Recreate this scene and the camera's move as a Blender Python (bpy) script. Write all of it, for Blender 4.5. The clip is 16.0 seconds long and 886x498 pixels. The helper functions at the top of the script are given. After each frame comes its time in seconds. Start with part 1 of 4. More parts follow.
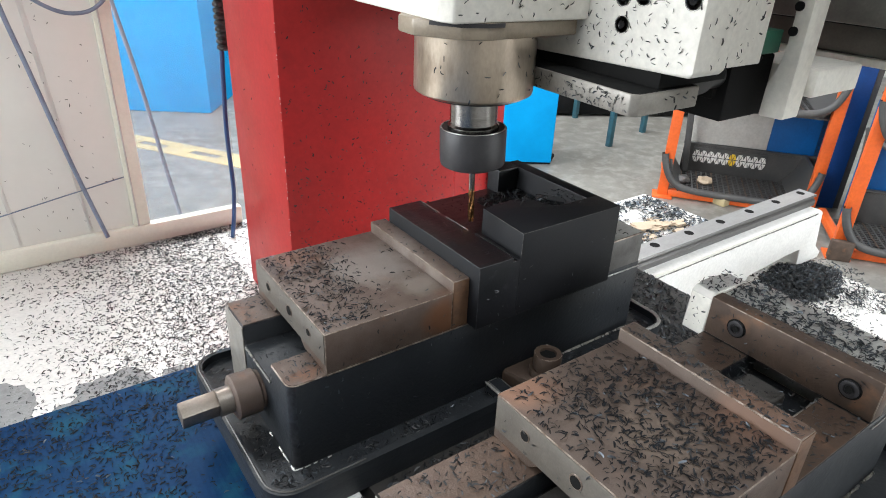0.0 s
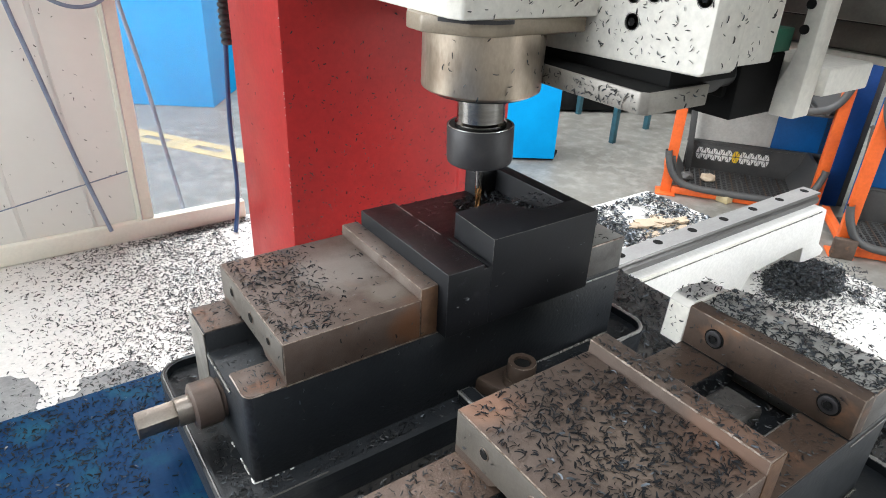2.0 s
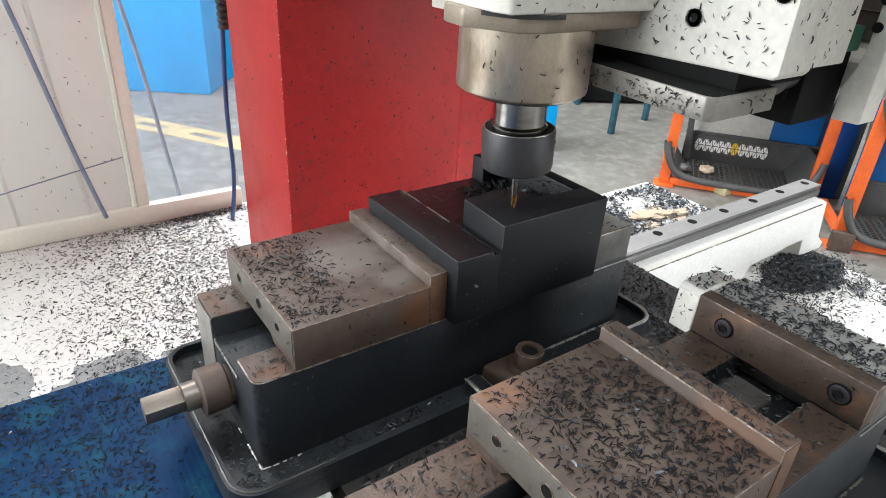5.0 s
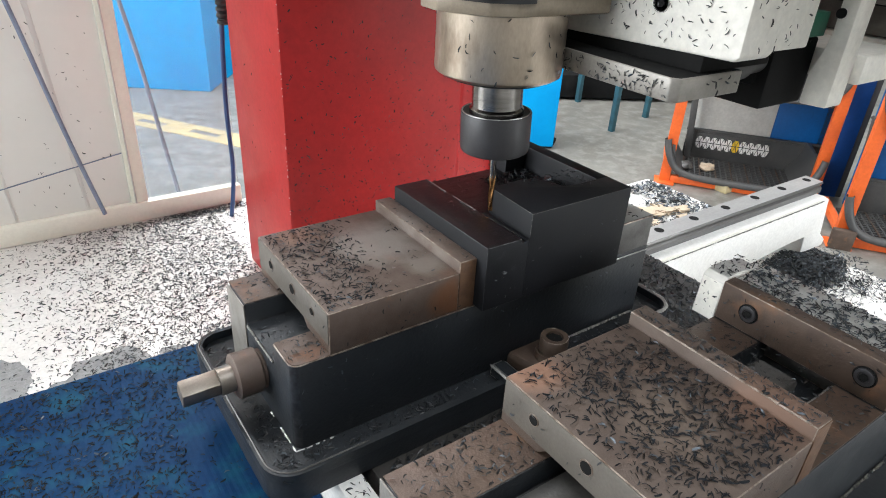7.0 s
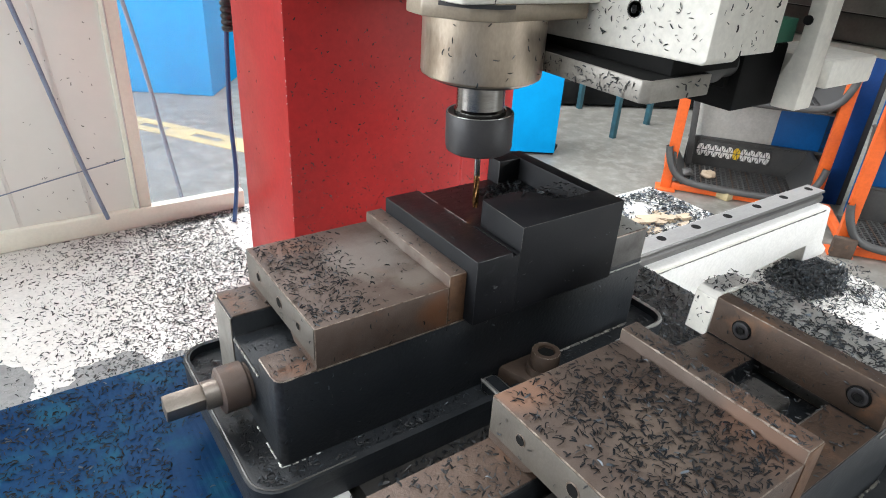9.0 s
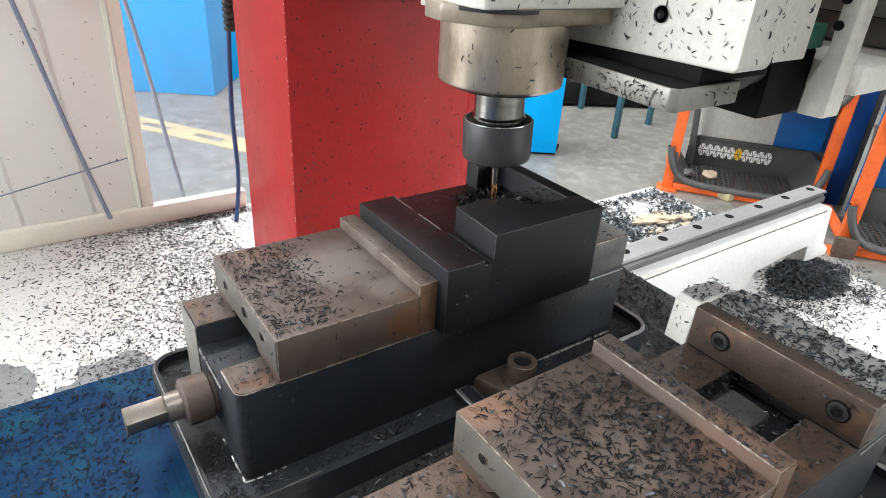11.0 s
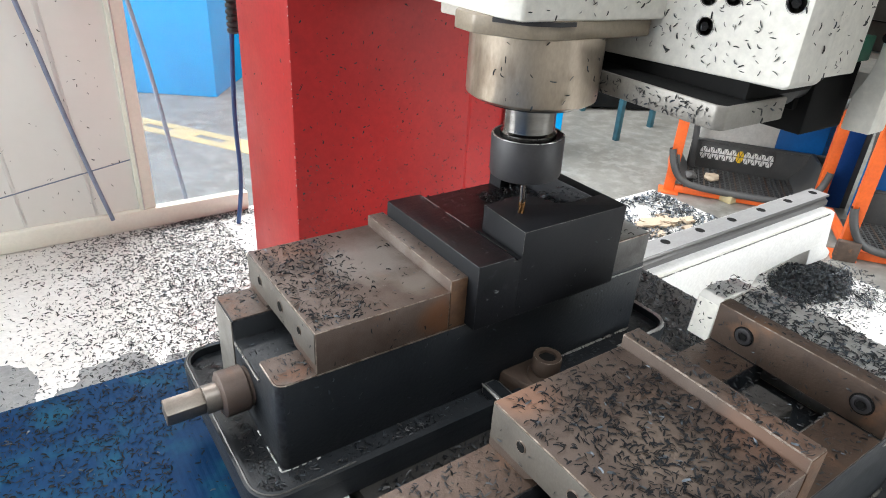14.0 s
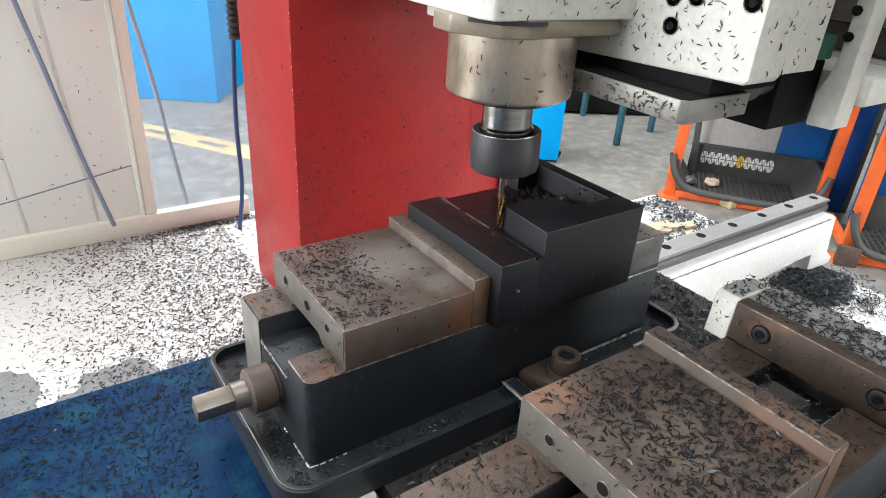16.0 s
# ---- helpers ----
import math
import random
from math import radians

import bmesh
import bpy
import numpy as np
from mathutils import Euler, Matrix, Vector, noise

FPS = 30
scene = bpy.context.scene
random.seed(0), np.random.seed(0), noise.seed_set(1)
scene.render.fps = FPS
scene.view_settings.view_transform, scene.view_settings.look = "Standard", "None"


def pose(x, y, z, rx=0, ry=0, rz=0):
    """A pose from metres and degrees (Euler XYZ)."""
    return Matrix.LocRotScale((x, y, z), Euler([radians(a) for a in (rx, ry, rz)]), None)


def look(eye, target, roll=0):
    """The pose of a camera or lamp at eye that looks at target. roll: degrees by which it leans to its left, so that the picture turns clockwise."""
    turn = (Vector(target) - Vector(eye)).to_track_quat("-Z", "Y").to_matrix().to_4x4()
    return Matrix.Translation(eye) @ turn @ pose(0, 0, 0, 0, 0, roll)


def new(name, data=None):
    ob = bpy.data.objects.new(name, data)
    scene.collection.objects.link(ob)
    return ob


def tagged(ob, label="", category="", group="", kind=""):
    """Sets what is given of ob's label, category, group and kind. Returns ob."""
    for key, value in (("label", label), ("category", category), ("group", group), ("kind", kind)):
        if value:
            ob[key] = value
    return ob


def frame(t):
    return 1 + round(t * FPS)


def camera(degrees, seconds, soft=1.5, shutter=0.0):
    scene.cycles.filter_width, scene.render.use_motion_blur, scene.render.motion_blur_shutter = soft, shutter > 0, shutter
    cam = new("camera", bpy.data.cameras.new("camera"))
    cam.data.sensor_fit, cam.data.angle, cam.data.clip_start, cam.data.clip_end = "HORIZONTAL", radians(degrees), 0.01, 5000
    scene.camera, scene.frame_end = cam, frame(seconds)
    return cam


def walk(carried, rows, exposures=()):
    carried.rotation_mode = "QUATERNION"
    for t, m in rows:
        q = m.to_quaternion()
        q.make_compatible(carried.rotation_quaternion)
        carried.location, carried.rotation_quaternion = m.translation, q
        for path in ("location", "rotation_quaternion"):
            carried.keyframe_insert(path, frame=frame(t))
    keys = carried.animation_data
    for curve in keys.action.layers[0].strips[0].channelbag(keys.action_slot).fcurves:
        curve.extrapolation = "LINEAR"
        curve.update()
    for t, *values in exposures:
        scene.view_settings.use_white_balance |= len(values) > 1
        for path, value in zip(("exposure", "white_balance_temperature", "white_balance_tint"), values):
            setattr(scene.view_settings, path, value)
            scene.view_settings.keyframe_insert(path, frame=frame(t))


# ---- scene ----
cam = camera(69.37, 16.0, soft=1.0)
VIEW = [
    (0, -0.1745, -0.3923, 0.2957, 62.971, -2.235, -35.083),
    (0.5, -0.1748, -0.3927, 0.2955, 62.972, -2.223, -35.085),
    (1, -0.1758, -0.3935, 0.295, 62.831, -2.215, -34.964),
    (1.5, -0.1773, -0.393, 0.2952, 62.651, -2.123, -34.863),
    (2, -0.1759, -0.3917, 0.2961, 62.569, -2.451, -34.759),
    (2.5, -0.1737, -0.3904, 0.2937, 62.199, -2.705, -34.859),
    (3, -0.1737, -0.3904, 0.2932, 61.982, -2.74, -34.745),
    (3.5, -0.1747, -0.3898, 0.2926, 62.015, -2.794, -34.756),
    (4, -0.1749, -0.3871, 0.2923, 61.796, -2.824, -34.759),
    (6.5, -0.1706, -0.3815, 0.2872, 61.632, -3.192, -34.837),
    (7, -0.1711, -0.3801, 0.2861, 61.481, -3.016, -34.763),
    (7.5, -0.1697, -0.3798, 0.2876, 61.66, -3.176, -34.782),
    (8, -0.1699, -0.3789, 0.2871, 61.701, -3.109, -34.834),
    (8.5, -0.1723, -0.3785, 0.2878, 61.778, -3.207, -34.678),
    (9, -0.1743, -0.3773, 0.2899, 61.916, -3.307, -34.577),
    (11.5, -0.1757, -0.3787, 0.2907, 61.892, -3.3, -34.317),
    (12, -0.1761, -0.3765, 0.2914, 61.886, -3.29, -34.137),
    (12.5, -0.1748, -0.3762, 0.2922, 61.894, -3.394, -34.274),
    (13, -0.1744, -0.3751, 0.291, 61.831, -3.413, -34.294),
    (13.5, -0.1755, -0.3771, 0.2917, 62.02, -3.431, -34.33),
    (14, -0.1767, -0.3758, 0.2916, 62.042, -3.422, -34.278),
    (14.5, -0.1767, -0.3748, 0.2928, 62.168, -3.465, -34.21),
    (15, -0.176, -0.3748, 0.2947, 62.324, -3.473, -34.227),
    (15.5, -0.1762, -0.3744, 0.2923, 62.35, -3.39, -34.305),
    (16, -0.1774, -0.3751, 0.2923, 62.487, -3.357, -34.258),
]
walk(cam, [(r[0], pose(*r[1:])) for r in VIEW], [(0, 0.22), (9, 0.23), (11.5, 0.29), (16, 0.29)])

# table travel along x and head travel along y, in seconds and metres
TABLE_X = [(0, 0.0), (0.5, -0.006), (1, -0.0187), (1.5, -0.0318), (2, -0.038), (2.5, -0.0433), (3, -0.043), (3.5, -0.0432),
           (4, -0.0434), (4.5, -0.034), (5, -0.028), (5.5, -0.0165), (6, -0.0045), (6.5, 0.0029), (7, 0.0029), (7.5, 0.003),
           (8, 0.0032), (8.5, -0.0003), (9, -0.0133), (9.5, -0.0252), (10, -0.0350), (10.5, -0.0415), (11, -0.0455),
           (11.5, -0.0457), (12, -0.0456), (12.5, -0.0454), (13, -0.0356), (13.5, -0.0295), (14, -0.0176), (14.5, -0.0057),
           (15, 0.0005), (15.5, 0.0056), (16, 0.0055)]
HEAD_Y = [(0, 0.0719), (0.5, 0.0775), (1, 0.077), (1.5, 0.0769), (2, 0.0673), (2.5, 0.0579), (3, 0.0457), (3.5, 0.0337),
          (4, 0.0218), (4.5, 0.0140), (5, 0.0147), (5.5, 0.020), (6, 0.0235), (6.5, 0.0362), (7, 0.0482), (7.5, 0.0599),
          (8, 0.0724), (8.5, 0.0806), (9, 0.0803), (9.5, 0.0795), (10, 0.074), (10.5, 0.066), (11, 0.055), (11.5, 0.0433),
          (12, 0.0308), (12.5, 0.0198), (13, 0.0137), (13.5, 0.0143), (14, 0.0199), (14.5, 0.0215), (15, 0.0306),
          (15.5, 0.0398), (16, 0.0519)]
ON_TABLE, ON_HEAD, SPIN = [], [], []

# ---- light: an overcast day through the roof lights and the open side of the hall ----
world = bpy.data.worlds.new("sky")
scene.world = world
world.use_nodes = True
sky = world.node_tree.nodes.new("ShaderNodeTexSky")
sky.sky_type, sky.sun_disc = 'NISHITA', False
sky.sun_elevation, sky.sun_rotation = radians(50), radians(20)
world.node_tree.links.new(sky.outputs[0], world.node_tree.nodes["Background"].inputs[0])
world.node_tree.nodes["Background"].inputs[1].default_value = 0.12
sun = new("sun", bpy.data.lights.new("sun", 'SUN'))
sun.data.energy, sun.data.angle, sun.data.color = 0.8, radians(12), (1, 0.97, 0.92)
sun.matrix_world = look((2, 5, 6), (0, 0, 0))


def opening_light(name, eye, target, w, h, power, color=(1, 1, 1)):
    ob = new(name, bpy.data.lights.new(name, 'AREA'))
    ob.data.shape, ob.data.size, ob.data.size_y, ob.data.energy, ob.data.color = 'RECTANGLE', w, h, power, color
    ob.matrix_world = look(eye, target)
    return ob


opening_light("roof_light_a", (1.5, 3.6, 3.45), (1.5, 3.6, 0), 7.0, 2.2, 560, (0.94, 0.975, 1.0))
opening_light("roof_light_b", (1.5, -1.6, 3.45), (1.5, -1.6, 0), 7.0, 1.4, 160, (0.94, 0.975, 1.0))
opening_light("side_light", (-4.9, 2.5, 1.2), (0, 2.0, 0), 5.0, 2.4, 420, (0.93, 0.97, 1.0))
opening_light("south_light", (3.75, -4.9, 0.9), (1.6, 0.0, 0.0), 2.9, 2.2, 250, (0.94, 0.975, 1.0))


# ---- materials ----
def material(name, base, other=None, rough=0.5, metal=0.0, scale=20.0, amount=0.5, bump=0.15, fine=400.0, wear=None,
             wear_at=0.62, wear_scale=35.0, rough_var=0.15, stretch=(1, 1, 1), wear_soft=0.07, gloss=0.5, grain=0.35, patches=()):
    m = bpy.data.materials.new(name)
    m.use_nodes = True
    nt = m.node_tree
    n, l = nt.nodes, nt.links
    b = n["Principled BSDF"]
    tc = n.new("ShaderNodeTexCoord")
    mp = n.new("ShaderNodeMapping")
    mp.inputs["Scale"].default_value = stretch
    l.new(tc.outputs["Object"], mp.inputs[0])

    def noise_at(s, detail=6):
        t = n.new("ShaderNodeTexNoise")
        t.inputs["Scale"].default_value, t.inputs["Detail"].default_value, t.inputs["Roughness"].default_value = s, detail, 0.6
        l.new(mp.outputs[0], t.inputs["Vector"])
        return t
    big, small = noise_at(scale), noise_at(fine, 3)
    other = other or tuple(c * 0.7 for c in base)
    ramp = n.new("ShaderNodeValToRGB")
    ramp.color_ramp.elements[0].position, ramp.color_ramp.elements[1].position = 0.5 - 0.5 * amount * 0.5, 0.5 + 0.5 * amount * 0.5
    ramp.color_ramp.elements[0].color, ramp.color_ramp.elements[1].color = (*base, 1), (*other, 1)
    l.new(big.outputs[0], ramp.inputs[0])
    mix = n.new("ShaderNodeMix")
    mix.data_type, mix.blend_type = 'RGBA', 'MULTIPLY'
    mix.inputs[0].default_value = grain
    l.new(ramp.outputs[0], mix.inputs[6])
    l.new(small.outputs[0], mix.inputs[7])
    col = mix.outputs[2]
    gain = n.new("ShaderNodeMix")
    gain.data_type, gain.blend_type = 'RGBA', 'MULTIPLY'
    gain.inputs[0].default_value = 1.0
    gain.inputs[7].default_value = (1 + 0.57 * grain, 1 + 0.57 * grain, 1 + 0.57 * grain, 1)
    l.new(col, gain.inputs[6])
    col = gain.outputs[2]
    if wear:
        w = noise_at(wear_scale, 8)
        step = n.new("ShaderNodeMapRange")
        step.inputs[1].default_value, step.inputs[2].default_value = wear_at, wear_at + wear_soft
        l.new(w.outputs[0], step.inputs[0])
        mw = n.new("ShaderNodeMix")
        mw.data_type = 'RGBA'
        l.new(step.outputs[0], mw.inputs[0])
        l.new(col, mw.inputs[6])
        mw.inputs[7].default_value = (*wear, 1)
        col = mw.outputs[2]
    for centre, radius, tone in patches:
        # a rubbed or rusted spot with a ragged rim
        dist = n.new("ShaderNodeVectorMath")
        dist.operation = 'DISTANCE'
        dist.inputs[1].default_value = centre
        l.new(tc.outputs["Object"], dist.inputs[0])
        rag = noise_at(38, 6)
        edge = n.new("ShaderNodeMath")
        edge.operation = 'MULTIPLY_ADD'
        edge.inputs[1].default_value, edge.inputs[2].default_value = 1.1 * radius, -0.55 * radius
        l.new(rag.outputs[0], edge.inputs[0])
        total = n.new("ShaderNodeMath")
        l.new(dist.outputs["Value"], total.inputs[0])
        l.new(edge.outputs[0], total.inputs[1])
        spot = n.new("ShaderNodeMapRange")
        spot.inputs[1].default_value, spot.inputs[2].default_value = radius * 1.1, radius * 0.45
        spot.inputs[4].default_value = 0.85
        l.new(total.outputs[0], spot.inputs[0])
        mp2 = n.new("ShaderNodeMix")
        mp2.data_type = 'RGBA'
        l.new(spot.outputs[0], mp2.inputs[0])
        l.new(col, mp2.inputs[6])
        mp2.inputs[7].default_value = (*tone, 1)
        col = mp2.outputs[2]
    l.new(col, b.inputs["Base Color"])
    rr = n.new("ShaderNodeMapRange")
    rr.inputs[3].default_value, rr.inputs[4].default_value = max(0.03, rough - rough_var), min(1, rough + rough_var)
    l.new(big.outputs[0], rr.inputs[0])
    l.new(rr.outputs[0], b.inputs["Roughness"])
    b.inputs["Metallic"].default_value = metal
    b.inputs["Specular IOR Level"].default_value = gloss
    if bump:
        bp = n.new("ShaderNodeBump")
        bp.inputs["Strength"].default_value, bp.inputs["Distance"].default_value = bump, 0.001
        l.new(small.outputs[0], bp.inputs["Height"])
        l.new(bp.outputs[0], b.inputs["Normal"])
    return m


M = {}
M["rust"] = material("rusted_steel", (0.130, 0.097, 0.080), (0.078, 0.051, 0.039), 0.50, 0.2, 30, 0.9, 0.30, fine=900, wear=(0.15, 0.075, 0.045), wear_at=0.58, wear_scale=26, wear_soft=0.12,
                     patches=(((0.088, 0.085, 0.0), 0.046, (0.23, 0.205, 0.185)), ((0.108, 0.03, 0.0), 0.022, (0.21, 0.18, 0.155)), ((0.118, 0.0, -0.024), 0.026, (0.17, 0.072, 0.032)), ((0.03, 0.14, -0.01), 0.03, (0.17, 0.09, 0.06))))
M["rustred"] = material("red_brown_rusted_steel", (0.117, 0.088, 0.072), (0.072, 0.049, 0.038), 0.52, 0.2, 26, 0.9, 0.30, fine=900, wear=(0.165, 0.105, 0.075), wear_at=0.60, wear_scale=14, wear_soft=0.12,
                        patches=(((0.085, 0.145, 0.0), 0.03, (0.24, 0.13, 0.085)), ((0.20, 0.03, 0.0), 0.04, (0.17, 0.10, 0.07)), ((0.13, 0.06, 0.0), 0.035, (0.155, 0.117, 0.092))))
M["pale"] = material("pale_bare_steel", (0.62, 0.62, 0.60), (0.45, 0.44, 0.42), 0.40, 0.5, 40, 0.8, 0.1)
M["flank"] = material("grey_ground_rail_flank", (0.20, 0.195, 0.19), (0.11, 0.105, 0.10), 0.32, 0.7, 18, 0.9, 0.1, stretch=(0.25, 1, 3))
M["railtop"] = material("ground_rail_top", (0.36, 0.355, 0.35), (0.26, 0.255, 0.25), 0.35, 0.3, 16, 0.8, 0.08, stretch=(0.3, 1, 1))
M["waydark"] = material("dark_rusted_way", (0.115, 0.078, 0.058), (0.072, 0.046, 0.034), 0.42, 0.25, 26, 0.9, 0.35, fine=500, wear=(0.15, 0.085, 0.055), wear_at=0.6, wear_scale=20)
M["rustorange"] = material("orange_rust", (0.165, 0.088, 0.046), (0.085, 0.045, 0.028), 0.55, 0.1, 70, 0.9, 0.3)
M["greysteel"] = material("grey_tan_steel", (0.27, 0.255, 0.23), (0.19, 0.175, 0.155), 0.42, 0.3, 30, 0.8, 0.1)
M["signal"] = material("bright_yellow_plastic", (0.85, 0.55, 0.03), (0.75, 0.48, 0.03), 0.5, 0.0, 20, 0.5, 0.05)
# The two edge tones hold rubbed metal and painted edge highlights together.
M["edge"] = material("rubbed_and_highlit_edge", (0.30, 0.25, 0.21), (0.10, 0.066, 0.046), 0.4, 0.4, 110, 0.5, 0.1)
M["edgedark"] = material("rubbed_and_highlit_dark_edge", (0.04, 0.042, 0.046), (0.010, 0.010, 0.012), 0.4, 0.3, 150, 0.6, 0.1)
M["dull"] = material("oily_cream_paint", (0.30, 0.25, 0.19), (0.20, 0.16, 0.115), 0.35, 0.1, 30, 0.8, 0.1)
M["tarnish"] = material("grey_brown_end", (0.135, 0.121, 0.104), (0.092, 0.081, 0.068), 0.5, 0.1, 24, 0.8, 0.2)
M["ground"] = material("ground_steel", (0.28, 0.255, 0.23), (0.16, 0.125, 0.095), 0.40, 0.6, 14, 0.8, 0.15, fine=600)
M["rustdark"] = material("brown_rust", (0.098, 0.066, 0.048), (0.055, 0.036, 0.027), 0.6, 0.2, 25, 0.7, 0.4, wear=(0.165, 0.085, 0.045), wear_at=0.57, wear_scale=22, wear_soft=0.14)
M["cast"] = material("dark_cast_iron_paint", (0.012, 0.0145, 0.0175), (0.022, 0.025, 0.029), 0.46, 0.0, 30, 0.8, 0.4, fine=260, gloss=0.38, wear=(0.036, 0.037, 0.039), wear_at=0.63, wear_scale=40, wear_soft=0.1)
M["tabletop"] = material("dark_oily_table", (0.062, 0.057, 0.052), (0.036, 0.034, 0.033), 0.5, 0.2, 30, 0.8, 0.3)
M["castgrey"] = material("grey_cast_iron", (0.13, 0.125, 0.12), (0.07, 0.065, 0.06), 0.5, 0.3, 30, 0.7, 0.3)
M["blackwork"] = material("black_oiled_steel", (0.006, 0.0065, 0.008), (0.011, 0.0115, 0.014), 0.58, 0.0, 30, 0.7, 0.15, gloss=0.24, wear=(0.018, 0.019, 0.022), wear_at=0.62, wear_scale=60)
# Freshly cut steel; its reddish tone paints a dark red reflection.
M["workcut"] = material("cut_dark_steel_red_reflection", (0.022, 0.011, 0.012), (0.011, 0.010, 0.011), 0.35, 0.3, 60, 0.7, 0.2, stretch=(1, 6, 1))
# Bare worn steel, pale enough to paint wet glints along edges too.
M["bright"] = material("bright_worn_and_glint_steel", (0.55, 0.54, 0.52), (0.4, 0.39, 0.37), 0.3, 0.9, 60, 0.6, 0.1)
M["chip"] = material("blued_steel_chip", (0.009, 0.011, 0.014), (0.022, 0.026, 0.030), 0.42, 0.2, 90, 0.9, 0.0, fine=150)
M["chipdull"] = material("dull_black_chip", (0.006, 0.008, 0.011), (0.014, 0.017, 0.021), 0.7, 0.0, 90, 0.9, 0.0, fine=150, gloss=0.15)
# Lighter slivers: grey chips, and glints painted as a paler tone.
M["chiplight"] = material("grey_and_glinting_chip", (0.085, 0.097, 0.11), (0.045, 0.054, 0.064), 0.34, 0.6, 90, 0.9, 0.0, fine=150)
for key, tones in (("chip", ((0.006, 0.008, 0.010), (0.017, 0.020, 0.024), (0.034, 0.030, 0.028))), ("chipdull", ((0.005, 0.006, 0.008), (0.011, 0.013, 0.016), (0.022, 0.018, 0.016)))):
    # each sliver has its own tone: blued, grey or brownish
    nt = M[key].node_tree
    geo, tone = nt.nodes.new("ShaderNodeNewGeometry"), nt.nodes.new("ShaderNodeValToRGB")
    for e, c in zip((tone.color_ramp.elements[0], tone.color_ramp.elements.new(0.6), tone.color_ramp.elements[-1]), tones):
        e.color = (*c, 1)
    nt.links.new(geo.outputs["Random Per Island"], tone.inputs[0])
    nt.links.new(tone.outputs[0], nt.nodes["Principled BSDF"].inputs["Base Color"])
M["red"] = material("red_machine_paint", (0.47, 0.022, 0.022), (0.36, 0.016, 0.017), 0.40, 0.0, 7, 0.9, 0.12, fine=120, wear=(0.25, 0.014, 0.016), wear_at=0.60, wear_scale=13, wear_soft=0.2, gloss=0.36)
M["cream"] = material("cream_machine_paint", (0.78, 0.76, 0.70), (0.70, 0.67, 0.60), 0.38, 0.0, 9, 0.8, 0.12, fine=150, wear=(0.5, 0.44, 0.35), wear_at=0.70, wear_scale=16)
M["white"] = material("white_bed_paint", (0.82, 0.81, 0.785), (0.76, 0.74, 0.70), 0.35, 0.0, 6, 0.8, 0.12, fine=180, wear=(0.62, 0.55, 0.44), wear_at=0.68, wear_scale=9)
M["guard"] = material("cream_guard_paint", (0.83, 0.83, 0.72), (0.77, 0.77, 0.66), 0.4, 0.0, 6, 0.8, 0.08, fine=180, wear=(0.62, 0.56, 0.44), wear_at=0.70, wear_scale=9, grain=0.15)
# The teal blotches are no wear: they paint sky reflection on the cover.
M["blue"] = material("blue_cover_fabric", (0.002, 0.037, 0.104), (0.001, 0.025, 0.086), 0.6, 0.0, 5, 0.9, 0.2, fine=300, gloss=0.12, wear=(0.006, 0.068, 0.122), wear_at=0.50, wear_scale=24, wear_soft=0.2)
M["bluepaint"] = material("sky_blue_paint", (0.0, 0.30, 0.66), (0.0, 0.26, 0.59), 0.6, 0.0, 5, 0.7, 0.1, fine=80, gloss=0.1, grain=0.15)
M["navy"] = material("navy_blue_paint", (0.0, 0.055, 0.24), (0.0, 0.042, 0.19), 0.6, 0.0, 6, 0.7, 0.1, fine=80)
M["panelblue"] = material("mid_blue_paint", (0.0, 0.10, 0.34), (0.0, 0.08, 0.27), 0.5, 0.0, 6, 0.7, 0.1, fine=80)
M["hose"] = material("blue_hose_plastic", (0.03, 0.075, 0.20), (0.02, 0.05, 0.15), 0.35, 0.0, 30, 0.5, 0.05)
M["hosegrey"] = material("grey_blue_hose", (0.22, 0.27, 0.36), (0.17, 0.21, 0.29), 0.45, 0.0, 30, 0.5, 0.05)
M["rubber"] = material("black_rubber", (0.02, 0.02, 0.021), (0.03, 0.03, 0.031), 0.55, 0.0, 30, 0.6, 0.2)
M["plastic"] = material("dusty_black_plastic", (0.045, 0.045, 0.046), (0.075, 0.072, 0.068), 0.55, 0.0, 8, 0.8, 0.2, fine=80)
M["orange"] = material("orange_rack_paint", (0.75, 0.13, 0.02), (0.62, 0.10, 0.02), 0.42, 0.0, 8, 0.7, 0.15, fine=60, wear=(0.25, 0.08, 0.04), wear_at=0.70, wear_scale=14)
# Soft paler blotches over the grey.
M["floor"] = material("worn_concrete_floor", (0.205, 0.195, 0.172), (0.14, 0.132, 0.114), 0.36, 0.0, 2.6, 0.9, 0.2, fine=55, wear=(0.28, 0.27, 0.245), wear_at=0.46, wear_scale=11, wear_soft=0.25)
M["yellow"] = material("yellow_floor_paint", (0.50, 0.40, 0.20), (0.34, 0.29, 0.19), 0.55, 0.0, 6, 0.8, 0.1, fine=60)
M["sheet"] = material("milky_plastic_sheet", (0.80, 0.795, 0.765), (0.72, 0.71, 0.68), 0.18, 0.0, 3, 0.9, 0.02, fine=60, grain=0.06)
nt = M["sheet"].node_tree
glow = nt.nodes.new("ShaderNodeBsdfTranslucent")
glow.inputs["Color"].default_value = (0.80, 0.79, 0.74, 1)
both = nt.nodes.new("ShaderNodeMixShader")
both.inputs[0].default_value = 0.32
nt.links.new(nt.nodes["Principled BSDF"].outputs[0], both.inputs[1])
nt.links.new(glow.outputs[0], both.inputs[2])
nt.links.new(both.outputs[0], nt.nodes["Material Output"].inputs["Surface"])
M["board"] = material("grey_white_board", (0.62, 0.60, 0.56), (0.52, 0.5, 0.46), 0.6, 0.0, 6, 0.7, 0.1, fine=60)
